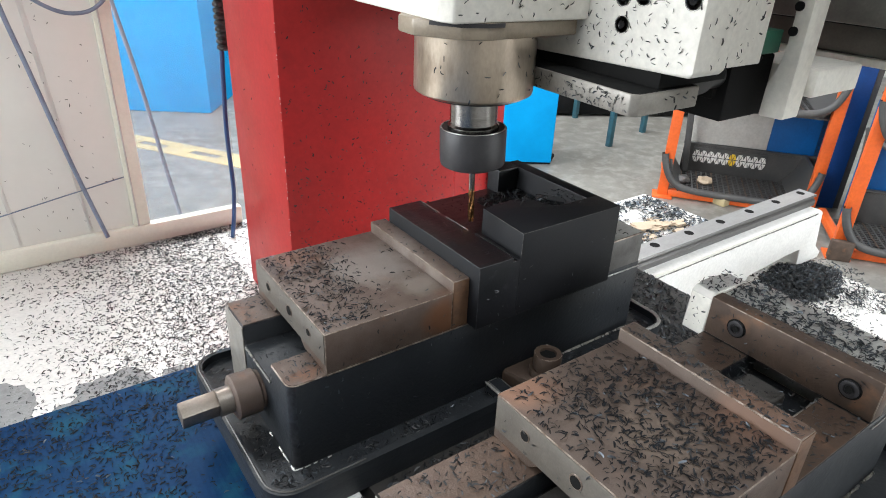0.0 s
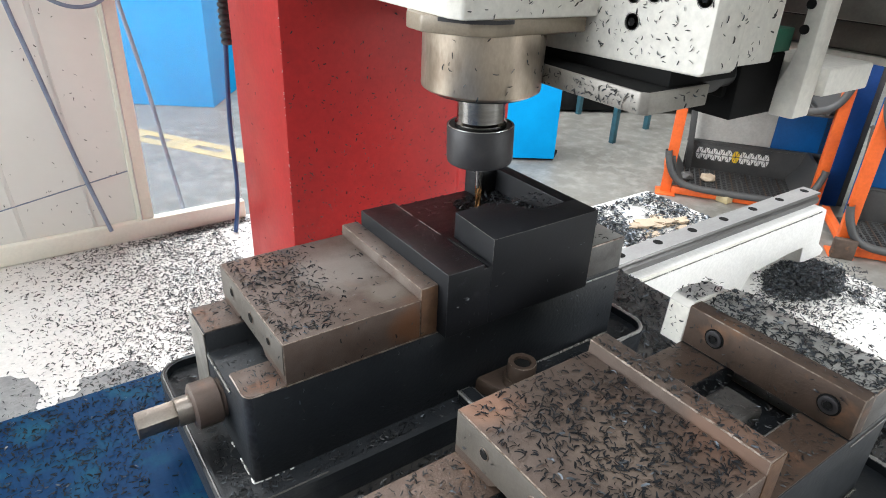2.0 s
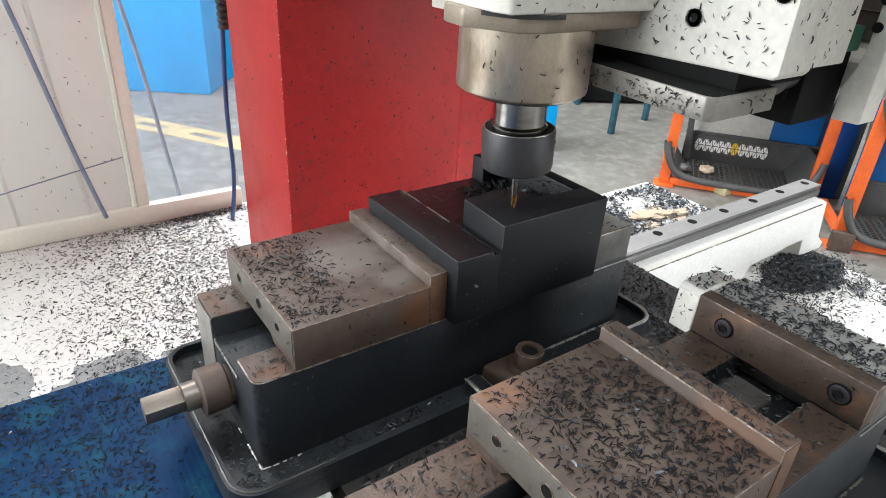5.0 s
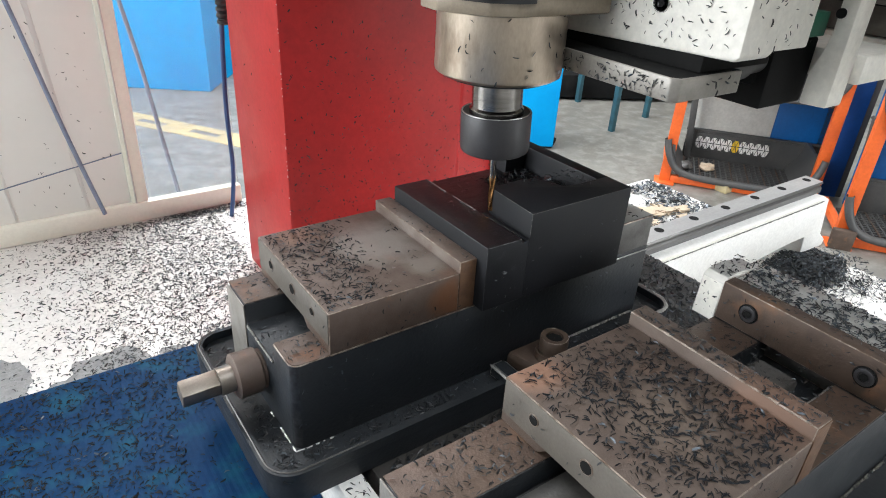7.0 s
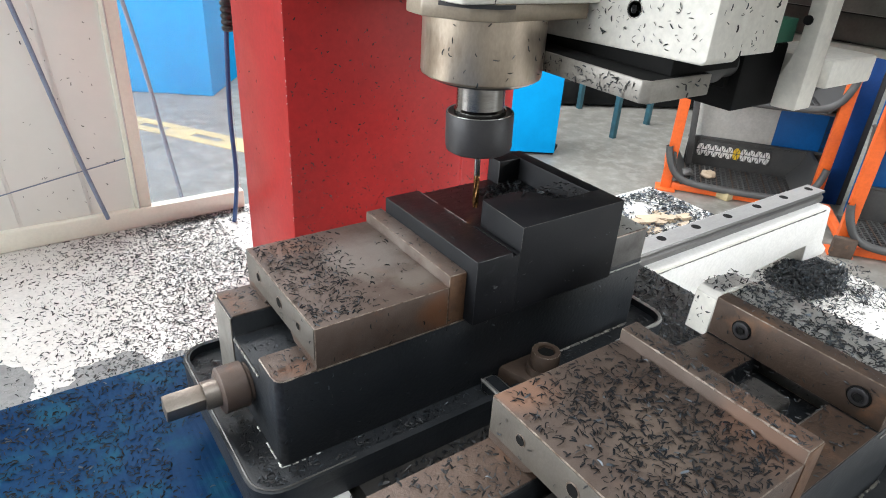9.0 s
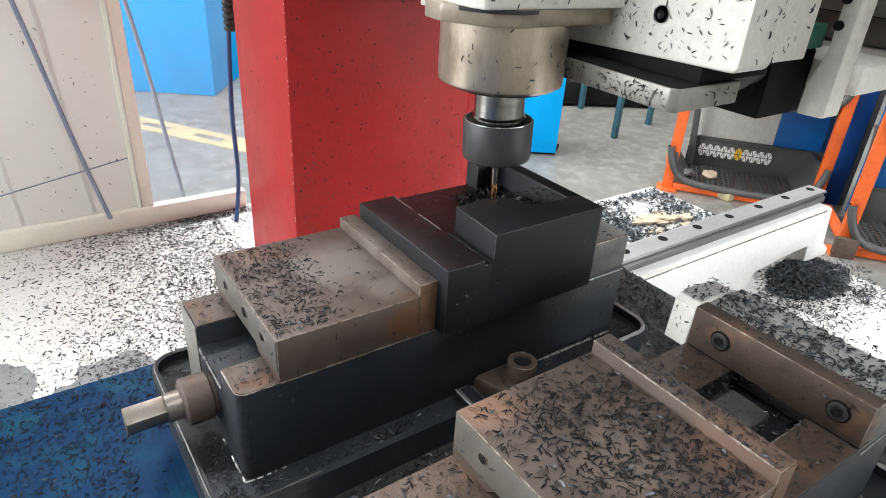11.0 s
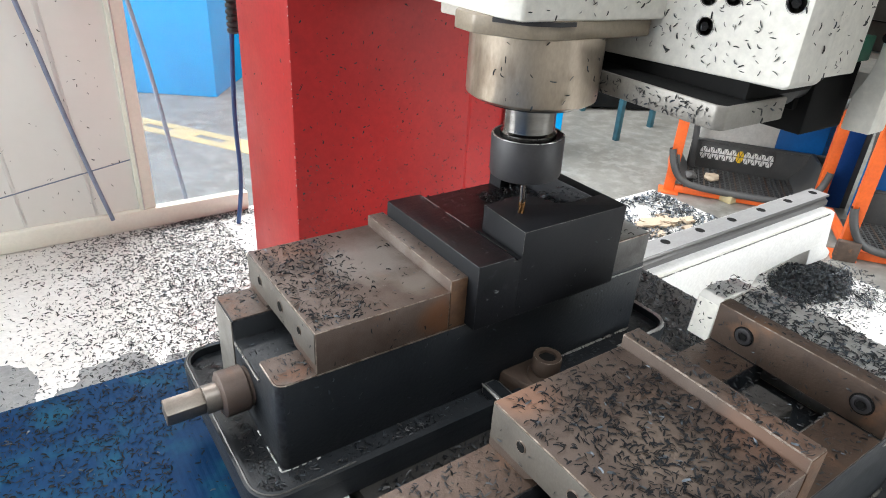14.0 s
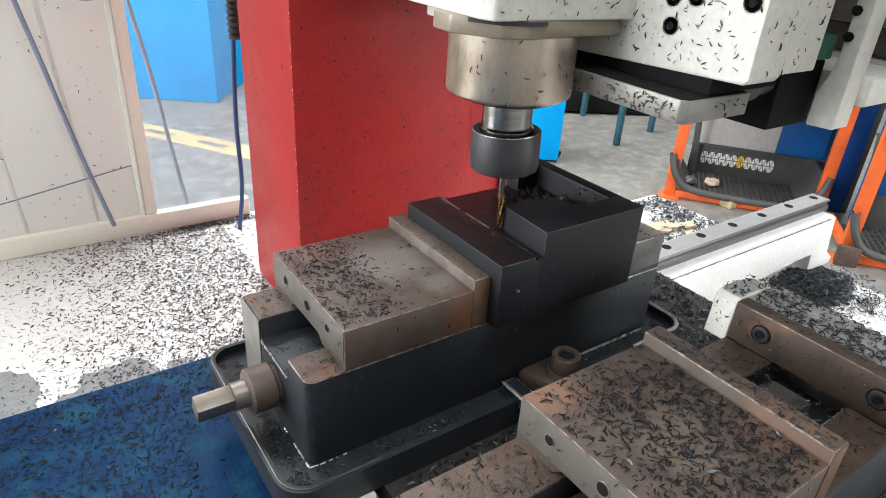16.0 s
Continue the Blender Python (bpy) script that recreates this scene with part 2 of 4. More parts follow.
M["wall"] = material("pale_hall_wall", (0.58, 0.57, 0.55), (0.5, 0.49, 0.47), 0.8, 0.0, 1.2, 0.7, 0.1, fine=30)
# Near-black: paints shade in gaps, holes and sockets; also colours dark parts.
M["dark"] = material("recess_shade_and_dark_parts", (0.010, 0.010, 0.010), (0.014, 0.014, 0.014), 0.8, 0.0, 20, 0.6, 0.2, gloss=0.08)
M["green"] = material("green_machine_paint", (0.02, 0.12, 0.07), (0.015, 0.08, 0.05), 0.45, 0.0, 20, 0.6, 0.1)
M["brass"] = material("straw_coloured_carbide", (0.42, 0.22, 0.09), (0.30, 0.14, 0.05), 0.25, 0.9, 120, 0.8, 0.0)
M["steel"] = material("polished_steel", (0.34, 0.33, 0.32), (0.22, 0.21, 0.20), 0.2, 1.0, 30, 0.6, 0.03, stretch=(1, 1, 6))
# Stretched dark blotches paint brown stains and soft vertical reflections together.
M["nose"] = material("oily_ground_spindle_steel", (0.52, 0.45, 0.37), (0.38, 0.31, 0.24), 0.30, 0.8, 12, 0.8, 0.03, stretch=(1, 1, 0.4), wear=(0.21, 0.155, 0.115), wear_at=0.56, wear_scale=24, wear_soft=0.16)
M["nut"] = material("black_oxide_nut", (0.024, 0.024, 0.027), (0.040, 0.038, 0.040), 0.48, 0.2, 40, 0.7, 0.08)
M["oil"] = material("wet_grey_sludge", (0.33, 0.335, 0.33), (0.20, 0.205, 0.21), 0.3, 0.0, 60, 0.8, 0.2)
M["tan"] = material("dry_coolant_stain", (0.52, 0.41, 0.29), (0.40, 0.31, 0.22), 0.6, 0.0, 40, 0.8, 0.2)
M["clear"] = material("hazy_clear_plastic", (0.7, 0.69, 0.67), (0.6, 0.59, 0.57), 0.15, 0.0, 6, 0.7, 0.0)
M["clear"].node_tree.nodes["Principled BSDF"].inputs["Alpha"].default_value = 0.12
M["ribs"] = material("dusty_grey_way_cover", (0.20, 0.195, 0.175), (0.12, 0.118, 0.105), 0.5, 0.2, 20, 0.7, 0.2)
M["teal"] = material("teal_bench_paint", (0.04, 0.14, 0.18), (0.03, 0.10, 0.13), 0.5, 0.0, 20, 0.6, 0.1)


# ---- mesh helpers ----
def add_box(bm, x0, x1, y0, y1, z0, z1, bev=0.001, seg=2):
    """A box with rounded edges, added to bm."""
    r = bmesh.ops.create_cube(bm, size=1.0)
    vs = r["verts"]
    for v in vs:
        v.co = Vector(((x0 + x1) / 2 + v.co.x * (x1 - x0), (y0 + y1) / 2 + v.co.y * (y1 - y0), (z0 + z1) / 2 + v.co.z * (z1 - z0)))
    if bev:
        es = list({e for v in vs for e in v.link_edges})
        bmesh.ops.bevel(bm, geom=es, offset=bev, segments=seg, affect='EDGES', profile=0.5)
    return bm


def box(*a, **k):
    return add_box(bmesh.new(), *a, **k)


def add_turned(bm, profile, axis="z", at=(0, 0, 0), seg=48, caps=True):
    """A turned body: (radius, height) pairs round an axis."""
    rings = []
    for r, h in profile:
        ring = []
        for i in range(seg):
            a = 2 * math.pi * i / seg
            p = (r * math.cos(a), r * math.sin(a), h)
            if axis == "x":
                p = (p[2], p[0], p[1])
            elif axis == "y":
                p = (p[1], p[2], p[0])
            ring.append(bm.verts.new(Vector(p) + Vector(at)))
        rings.append(ring)
    for a, b in zip(rings, rings[1:]):
        for i in range(seg):
            j = (i + 1) % seg
            bm.faces.new((a[i], a[j], b[j], b[i]))
    if caps:
        bm.faces.new(list(reversed(rings[0])))
        bm.faces.new(rings[-1])
    return bm


def turned(*a, **k):
    return add_turned(bmesh.new(), *a, **k)


def add_prism(bm, pts, axis, a, b, bev=0.0):
    """A flat outline pushed along an axis from a to b."""
    def put(p, h):
        return {"x": (h, p[0], p[1]), "y": (p[0], h, p[1]), "z": (p[0], p[1], h)}[axis]
    lo = [bm.verts.new(put(p, a)) for p in pts]
    hi = [bm.verts.new(put(p, b)) for p in pts]
    fs = [bm.faces.new(lo), bm.faces.new(hi)]
    for i in range(len(pts)):
        j = (i + 1) % len(pts)
        fs.append(bm.faces.new((lo[i], lo[j], hi[j], hi[i])))
    bmesh.ops.recalc_face_normals(bm, faces=fs)
    if bev:
        bmesh.ops.bevel(bm, geom=list({e for f in fs for e in f.edges}), offset=bev, segments=2, affect='EDGES', profile=0.5)
    return bm


def prism(*a, **k):
    return add_prism(bmesh.new(), *a, **k)


def round_outline(x0, x1, y0, y1, r, n=6):
    pts = []
    for cx, cy, a0 in ((x1 - r, y1 - r, 0), (x0 + r, y1 - r, 90), (x0 + r, y0 + r, 180), (x1 - r, y0 + r, 270)):
        for i in range(n + 1):
            a = radians(a0 + 90 * i / n)
            pts.append((cx + r * math.cos(a), cy + r * math.sin(a)))
    return pts


def part(name, bm, mat, parent=None, label="", smooth=True, edge="", top=""):
    """One mesh object out of a bmesh, under its thing or part. edge: the material of its rounded edges; top: of its level upper faces."""
    me = bpy.data.meshes.new(name)
    bm.normal_update()
    for f in bm.faces:
        if edge and sum(abs(c) > 0.2 for c in f.normal) > 1:
            f.material_index = 1
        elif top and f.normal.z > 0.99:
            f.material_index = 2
    bm.to_mesh(me)
    bm.free()
    for k in (mat, edge or mat, top or mat):
        me.materials.append(M[k])
    if smooth:
        me.polygons.foreach_set("use_smooth", [True] * len(me.polygons))
        me.set_sharp_from_angle(angle=radians(38))
    ob = new(name, me)
    ob.parent = parent
    return tagged(ob, label)


def tube(name, pts, r, mat, parent=None, label=""):
    """A hose or cable along smooth points."""
    cu = bpy.data.curves.new(name, 'CURVE')
    cu.dimensions, cu.bevel_depth, cu.bevel_resolution, cu.resolution_u = '3D', r, 4, 8
    sp = cu.splines.new('NURBS')
    sp.points.add(len(pts) - 1)
    for p, q in zip(sp.points, pts):
        p.co = (*q, 1)
    sp.use_endpoint_u, sp.order_u = True, min(4, len(pts))
    cu.materials.append(M[mat])
    ob = new(name, cu)
    ob.parent = parent
    return tagged(ob, label)


def thing(name, label, category, group="", at=(0, 0, 0)):
    ob = new(name)
    ob.location = at
    ob.empty_display_size = 0.02
    return tagged(ob, label, category, group)


def rays(seed):
    return np.random.default_rng(seed)


def chip_heap(name, places, ups, size, label, mats=("chip", "chiplight"), seed=1, light=0.10, tilt=0.35, wide=0.25):
    """Many small curled slivers at the places given, lying on surfaces with the normals ups, as one mesh."""
    g = rays(seed)
    verts, faces, mi = [], [], []
    for p, up in zip(places, ups):
        up = np.array(up, float)
        up = up + g.normal(0, tilt, 3) * 0.5
        up /= np.linalg.norm(up)
        d = np.cross(up, g.normal(0, 1, 3))
        d /= np.linalg.norm(d)
        s = np.cross(up, d)
        ln = 0.76 * size * g.uniform(0.55, 1.35)
        w = ln * wide * g.uniform(0.6, 1.3)
        bow, side = ln * g.uniform(0.02, 0.13), ln * g.normal(0, 0.09)
        b = len(verts)
        for k, u in enumerate((-0.5, -0.17, 0.17, 0.5)):
            arch = 1 - (2 * u) ** 2
            ww = w * (0.55 if k in (0, 3) else 0.95) * 0.5
            c = np.array(p) + d * u * ln + up * (0.0006 + bow * arch) + s * side * arch
            verts += [tuple(c + s * ww), tuple(c - s * ww + up * w * 0.35)]
        m = 1 if g.random() < light else 0
        for k in range(3):
            faces.append((b + 2 * k, b + 2 * k + 1, b + 2 * k + 3, b + 2 * k + 2))
            mi.append(m)
    me = bpy.data.meshes.new(name)
    me.from_pydata(verts, [], faces)
    for k in mats:
        me.materials.append(M[k])
    me.polygons.foreach_set("material_index", mi)
    me.polygons.foreach_set("use_smooth", [True] * len(faces))
    ob = new(name, me)
    return tagged(ob, label, "metal chips", kind="stuff")


def scatter(n, x0, x1, y0, y1, z, seed, clump=0.0, cscale=14.0, weight=None):
    """n places on a level rectangle, thicker and thinner in clumps; weight(x, y) in 0..1 thins them further."""
    g = rays(seed)
    out = []
    while len(out) < n:
        x, y = g.uniform(x0, x1), g.uniform(y0, y1)
        if clump and noise.noise(Vector((x * cscale, y * cscale, seed))) * 0.5 + 0.5 < g.random() * clump + 0.5 * clump - 0.25:
            continue
        if weight and g.random() > weight(x, y):
            continue
        out.append((x, y, z))
    return out


def worn_line(name, pts, r, parent, label="bright worn and glinting edge", seed=1, gaps=0.3, mat="bright"):
    """A ragged rubbed edge: thin raised flecks of metal along a line, broken by gaps."""
    b = bmesh.new()
    for (p, q) in zip(pts, pts[1:]):
        p, q = Vector(p), Vector(q)
        d = (q - p)
        n = max(2, int(d.length / 0.0016))
        for i in range(n):
            c = p + d * ((i + 0.5) / n)
            v = noise.noise(c * 95 + Vector((seed, 0, 0))) * 0.32 + noise.noise(c * 430 + Vector((0, seed, 0))) * 0.34 + 0.5
            if v < gaps:
                continue
            s = r * (0.5 + 1.3 * (v - gaps))
            rr = bmesh.ops.create_cube(b, size=1.0)["verts"]
            u = d.normalized()
            w = u.orthogonal().normalized()
            k = u.cross(w)
            for vt in rr:
                o = vt.co.copy()
                vt.co = c + u * o.x * d.length / n * 1.1 + (w * o.y + k * o.z) * s * (0.8 if o.x > 0 else 1.15)
    return part(name, b, mat, parent, label)


# ---- setting: hall ----
FLOOR_Z = -1.2
tagged(part("floor", box(-5.0, 9.0, -5.0, 9.0, FLOOR_Z - 0.1, FLOOR_Z, bev=0), "floor"), "worn grey concrete workshop floor with pale blotches", "floor", kind="structure")
tagged(part("wall_east", box(9.0, 9.2, -5.0, 9.0, FLOOR_Z, 3.5, bev=0), "wall"), "pale plain workshop wall", "wall", kind="structure")
tagged(part("wall_north", box(-5.0, 9.0, 9.0, 9.2, FLOOR_Z, 3.5, bev=0), "wall"), "pale plain workshop wall", "wall", kind="structure")
bm = bmesh.new()
for x0, x1, z0, z1 in ((-5, 0.75, FLOOR_Z, 3.5), (5.25, 9, FLOOR_Z, 3.5), (0.75, 5.25, FLOOR_Z, -0.2), (0.75, 5.25, 2.0, 3.5)):
    add_box(bm, x0, x1, -5.2, -5.0, z0, z1, bev=0)
tagged(part("wall_south", bm, "wall"), "pale workshop wall with a wide window opening", "wall", kind="structure")
bm = bmesh.new()
for y0, y1, z0, z1 in ((-5, 0, FLOOR_Z, 3.5), (5, 9, FLOOR_Z, 3.5), (0, 5, FLOOR_Z, 0.0), (0, 5, 2.4, 3.5)):
    add_box(bm, -5.2, -5.0, y0, y1, z0, z1, bev=0)
tagged(part("wall_west", bm, "wall"), "pale workshop wall with a wide window opening", "wall", kind="structure")
bm = bmesh.new()
for y0, y1 in ((-5.2, -2.3), (-0.9, 2.5), (4.7, 9.2)):
    add_box(bm, -5.2, 9.2, y0, y1, 3.5, 3.6, bev=0)
for x0, x1 in ((-5.2, -2.0), (5.0, 9.2)):
    add_box(bm, x0, x1, -2.3, -0.9, 3.5, 3.6, bev=0)
    add_box(bm, x0, x1, 2.5, 4.7, 3.5, 3.6, bev=0)
tagged(part("ceiling", bm, "wall"), "plain hall roof with long roof light openings", "ceiling", kind="structure")

# floor marking: two strips with bridges between
dx, dy = 0.538, -0.843
bm = bmesh.new()


def band(u0, u1, w0, w1):
    pts = [(0.645 + dx * u - dy * w, 4.50 + dy * u + dx * w) for u, w in ((u0, w0), (u1, w0), (u1, w1), (u0, w1))]
    add_prism(bm, pts, "z", FLOOR_Z, FLOOR_Z + 0.003)


band(-2.5, 3.0, -0.105, -0.03)
band(-2.5, 3.0, 0.03, 0.105)
for k in range(12):
    band(-2.5 + 0.46 * k, -2.28 + 0.46 * k, -0.0299, 0.0299)
tagged(part("floor_marking", bm, "yellow"), "worn yellow painted double line on the floor", "floor marking", kind="structure")

# ---- machine bed ----
LEDGE_Z, BED_Z = -0.3245, -0.40
bed = tagged(part("machine_bed", box(-1.2, 1.25, -0.65, 0.60, FLOOR_Z, -0.60, bev=0.01), "white"), "white painted machine bed littered with dark chips", "machine bed", kind="structure")
part("ledge", box(-1.3, 0.60, 0.30, 0.945, -0.60, LEDGE_Z, bev=0.004), "white", bed)
part("trough", box(-1.3, 1.36, -0.75, 0.30, -0.60, BED_Z, bev=0.004), "white", bed)
part("rear_shelf", box(0.60, 1.36, 0.30, 0.70, -0.60, BED_Z, bev=0.004), "white", bed)


def rail_beam(y):
    t = thing("rail_beam", "white cast beam carrying a ground linear guide rail", "guide rail", "table guide rails")
    b = bmesh.new()
    add_prism(b, [(-1.2, BED_Z), (1.06, BED_Z), (1.085, -0.362), (1.235, -0.352), (1.292, -0.352), (1.30, BED_Z), (1.40, BED_Z), (1.405, -0.385), (1.372, -0.362),
                  (1.35, -0.268), (1.33, -0.258), (-1.2, -0.258)], "y", y - 0.045, y + 0.055, bev=0.003)
    part("beam", b, "white", t)
    r = bmesh.new()
    add_prism(r, [(-0.0225, -0.258), (0.0225, -0.258), (0.0225, -0.247), (0.017, -0.243), (0.017, -0.2395), (0.0225, -0.236), (0.0205, -0.232),
                  (-0.0205, -0.232), (-0.0225, -0.236), (-0.017, -0.2395), (-0.017, -0.243), (-0.0225, -0.247)], "x", -1.2, 1.345)
    bmesh.ops.translate(r, verts=r.verts[:], vec=(0, y, 0))
    part("rail", r, "flank", t, "ground steel guide rail", top="railtop")
    for k in range(9):
        h = turned([(0.0095, -0.2325), (0.0095, -0.2315), (0.0001, -0.2315)], at=(1.3185 - 0.1052 * k, y + 0.004, 0), seg=16)
        part("bolt_hole", h, "dark", t)
    worn_line("joint_dirt", [(0.30, y - 0.0455, -0.2672), (1.325, y - 0.0455, -0.2672)], 0.0026, t, "dark dirt along the joint", seed=31, gaps=0.30, mat="ribs")
    part("edge_strip", box(-1.2, 1.31, y - 0.047, y - 0.043, -0.2655, -0.2585, bev=0.001), "cream", t)
    return t


rail_beam(0.247)
rail_beam(-0.34)

# ---- red gantry column ----
col = thing("gantry_column", "red painted machine column speckled with dark chips", "machine column")
b = bmesh.new()
add_prism(b, [(0.158, 0.462), (0.468, 0.462), (0.476, 0.469), (0.560, 0.469), (0.580, 0.482), (0.580, 0.672), (0.158, 0.672)], "z", LEDGE_Z, 1.3, bev=0.004)
part("column_body", b, "red", col)
part("side_strip", prism([(0.552, 0.4685), (0.572, 0.4685), (0.572, 0.460), (0.552, 0.460)], "z", LEDGE_Z, 1.3, bev=0.001), "red", col)
worn_line("corner_edge", [(0.1582, 0.4618, LEDGE_Z + 0.02), (0.1582, 0.4618, 0.35)], 0.0010, col, "chipped pale corner edge", seed=27, gaps=0.66, mat="board")
# cross beam
beam = thing("cross_beam", "dark gantry cross beam with cream lower flange", "machine beam")
# Unseen upper height is added to keep roof light off the red column.
part("beam_body", box(0.56, 0.80, -1.4, 0.95, 0.218, 1.05, bev=0.008), "dark", beam)
for k in range(6):
    part("way_cover", box(0.546 + 0.004 * (k % 2), 0.562, -1.4, 0.45, 0.221 + 0.03 * k, 0.2495 + 0.03 * k, bev=0.003), "ribs", beam, "dusty grey way cover")
part("flange", box(0.575, 0.66, -1.4, 0.455, 0.189, 0.2185, bev=0.003), "ribs", beam)
part("flange_lip", box(0.568, 0.60, -1.4, 0.455, 0.181, 0.189, bev=0.002), "cream", beam, "cream painted lip")

# ---- enclosure panel with window ----
wy = 0.93
enc = thing("enclosure_panel", "cream machine guard with a milky plastic window", "machine guard")
part("sill", box(-0.75, 0.232, wy - 0.004, wy + 0.02, LEDGE_Z, -0.283, bev=0.005), "guard", enc)
part("upright", prism([(0.010, wy), (0.0415, wy), (0.0415, wy + 0.018), (0.010, wy + 0.018)], "z", -0.283, 0.9, bev=0.002), "guard", enc)
part("upright_lip", box(0.0165, 0.0195, wy - 0.004, wy + 0.001, -0.283, 0.9, bev=0.001), "board", enc)
part("window_sheet", box(-0.75, 0.010, wy + 0.008, wy + 0.012, -0.283, 0.9, bev=0.0005), "sheet", enc, "milky plastic window sheet")
pane = part("clear_pane", box(0.0415, 0.23, wy + 0.008, wy + 0.011, -0.283, 0.9, bev=0.0), "clear", enc, "hazy clear plastic pane")
pane.visible_shadow = False
part("sheet_seam", prism([(-0.74, -0.28), (-0.57, -0.28), (0.009, -0.1785), (0.009, -0.1765), (-0.57, -0.278)], "y", wy + 0.0065, wy + 0.0085), "hosegrey", enc)
for x in (-0.07, -0.19):
    part("sheet_fold", prism([(x, -0.28), (x + 0.006, -0.28), (x - 0.03, 0.3), (x - 0.04, 0.3)], "y", wy + 0.0068, wy + 0.0085, bev=0.0006), "sheet", enc)
tube("blue_hose", [(-0.135, wy - 0.02, 0.22), (-0.126, wy - 0.02, 0.141), (-0.1145, wy - 0.02, 0.087), (-0.098, wy - 0.02, -0.009), (-0.078, wy - 0.02, -0.126), (-0.058, wy - 0.02, -0.221), (-0.044, wy - 0.020, -0.285)], 0.0040, "hosegrey")
tube("blue_hose", [(-0.12, wy - 0.012, 0.19), (-0.0745, wy - 0.012, 0.153), (-0.045, wy - 0.012, 0.134), (-0.012, wy - 0.012, 0.130), (0.02, wy - 0.012, 0.138), (0.045, wy - 0.012, 0.17)], 0.0034, "hosegrey")
tube("blue_hose", [(0.040, wy + 0.06, 0.24), (0.0523, wy + 0.06, 0.1446), (0.0674, wy + 0.06, 0.063), (0.0868, wy + 0.06, -0.071), (0.0975, wy + 0.06, -0.181), (0.115, wy + 0.06, -0.30), (0.125, wy + 0.06, -0.42)], 0.0042, "hosegrey")
for o in [o for o in scene.objects if o.name.startswith("blue_hose")]:
    tagged(o, "thin grey-blue hose hanging beside the machine guard", "hose", "hanging hoses")

# corrugated gland and cable beside the column
cable = thing("power_cable", "dark blue cable with black corrugated sleeve beside the column", "cable")
tube("cable_cord", [(0.2115, 0.86, 0.12), (0.206, 0.86, 0.0645), (0.2017, 0.86, -0.0093), (0.197, 0.86, -0.087), (0.198, 0.86, -0.158), (0.200, 0.86, -0.225), (0.192, 0.862, -0.285), (0.186, 0.865, -0.323)], 0.0045, "hose", cable)
prof = []
for k in range(16):
    prof += [(0.0085, 0.045 + k * 0.011), (0.0118, 0.048 + k * 0.011), (0.0118, 0.053 + k * 0.011), (0.0085, 0.055 + k * 0.011)]
part("sleeve", turned(prof, at=(0.2105, 0.86, 0.02), seg=20), "rubber", cable, "black corrugated sleeve")

# ---- workshop background ----
cab = thing("machine_cabinet", "tall sky-blue machine cabinet in the hall", "cabinet")
part("cabinet_body", prism([(0.25, 5.75), (1.32, 5.0), (2.3, 6.4), (1.2, 7.1)], "z", FLOOR_Z, 1.2, bev=0.01), "bluepaint", cab)
bx = thing("blue_cabinet", "small sky-blue steel cabinet on the floor", "cabinet")
part("cabinet_body", prism([(2.45, 2.98), (2.955, 2.645), (3.10, 2.79), (3.0, 3.4), (2.6, 3.5)], "z", FLOOR_Z + 0.02, -0.45, bev=0.006), "bluepaint", bx)
part("cabinet_base", prism([(2.5, 2.98), (2.97, 2.67), (3.12, 2.78), (2.95, 3.3), (2.65, 3.4)], "z", FLOOR_Z, FLOOR_Z + 0.02), "dark", bx)
bench = thing("workbench", "dark workbench with teal steel legs against the wall", "workbench")
part("benchtop", prism([(3.3, 4.2), (5.6, 2.6), (6.1, 3.3), (3.8, 4.9)], "z", -0.50, -0.44, bev=0.005), "dark", bench)
for q in ((3.677, 2.752), (4.231, 2.881), (4.041, 3.471)):
    part("leg", box(q[0] - 0.02, q[0] + 0.02, q[1] - 0.02, q[1] + 0.02, FLOOR_Z, -0.5, bev=0.003), "teal", bench)
part("lower_shelf", prism([(3.3, 3.95), (6.4, 2.2), (6.7, 2.6), (3.6, 4.4)], "z", FLOOR_Z + 0.02, FLOOR_Z + 0.22, bev=0.01), "dark", bench)


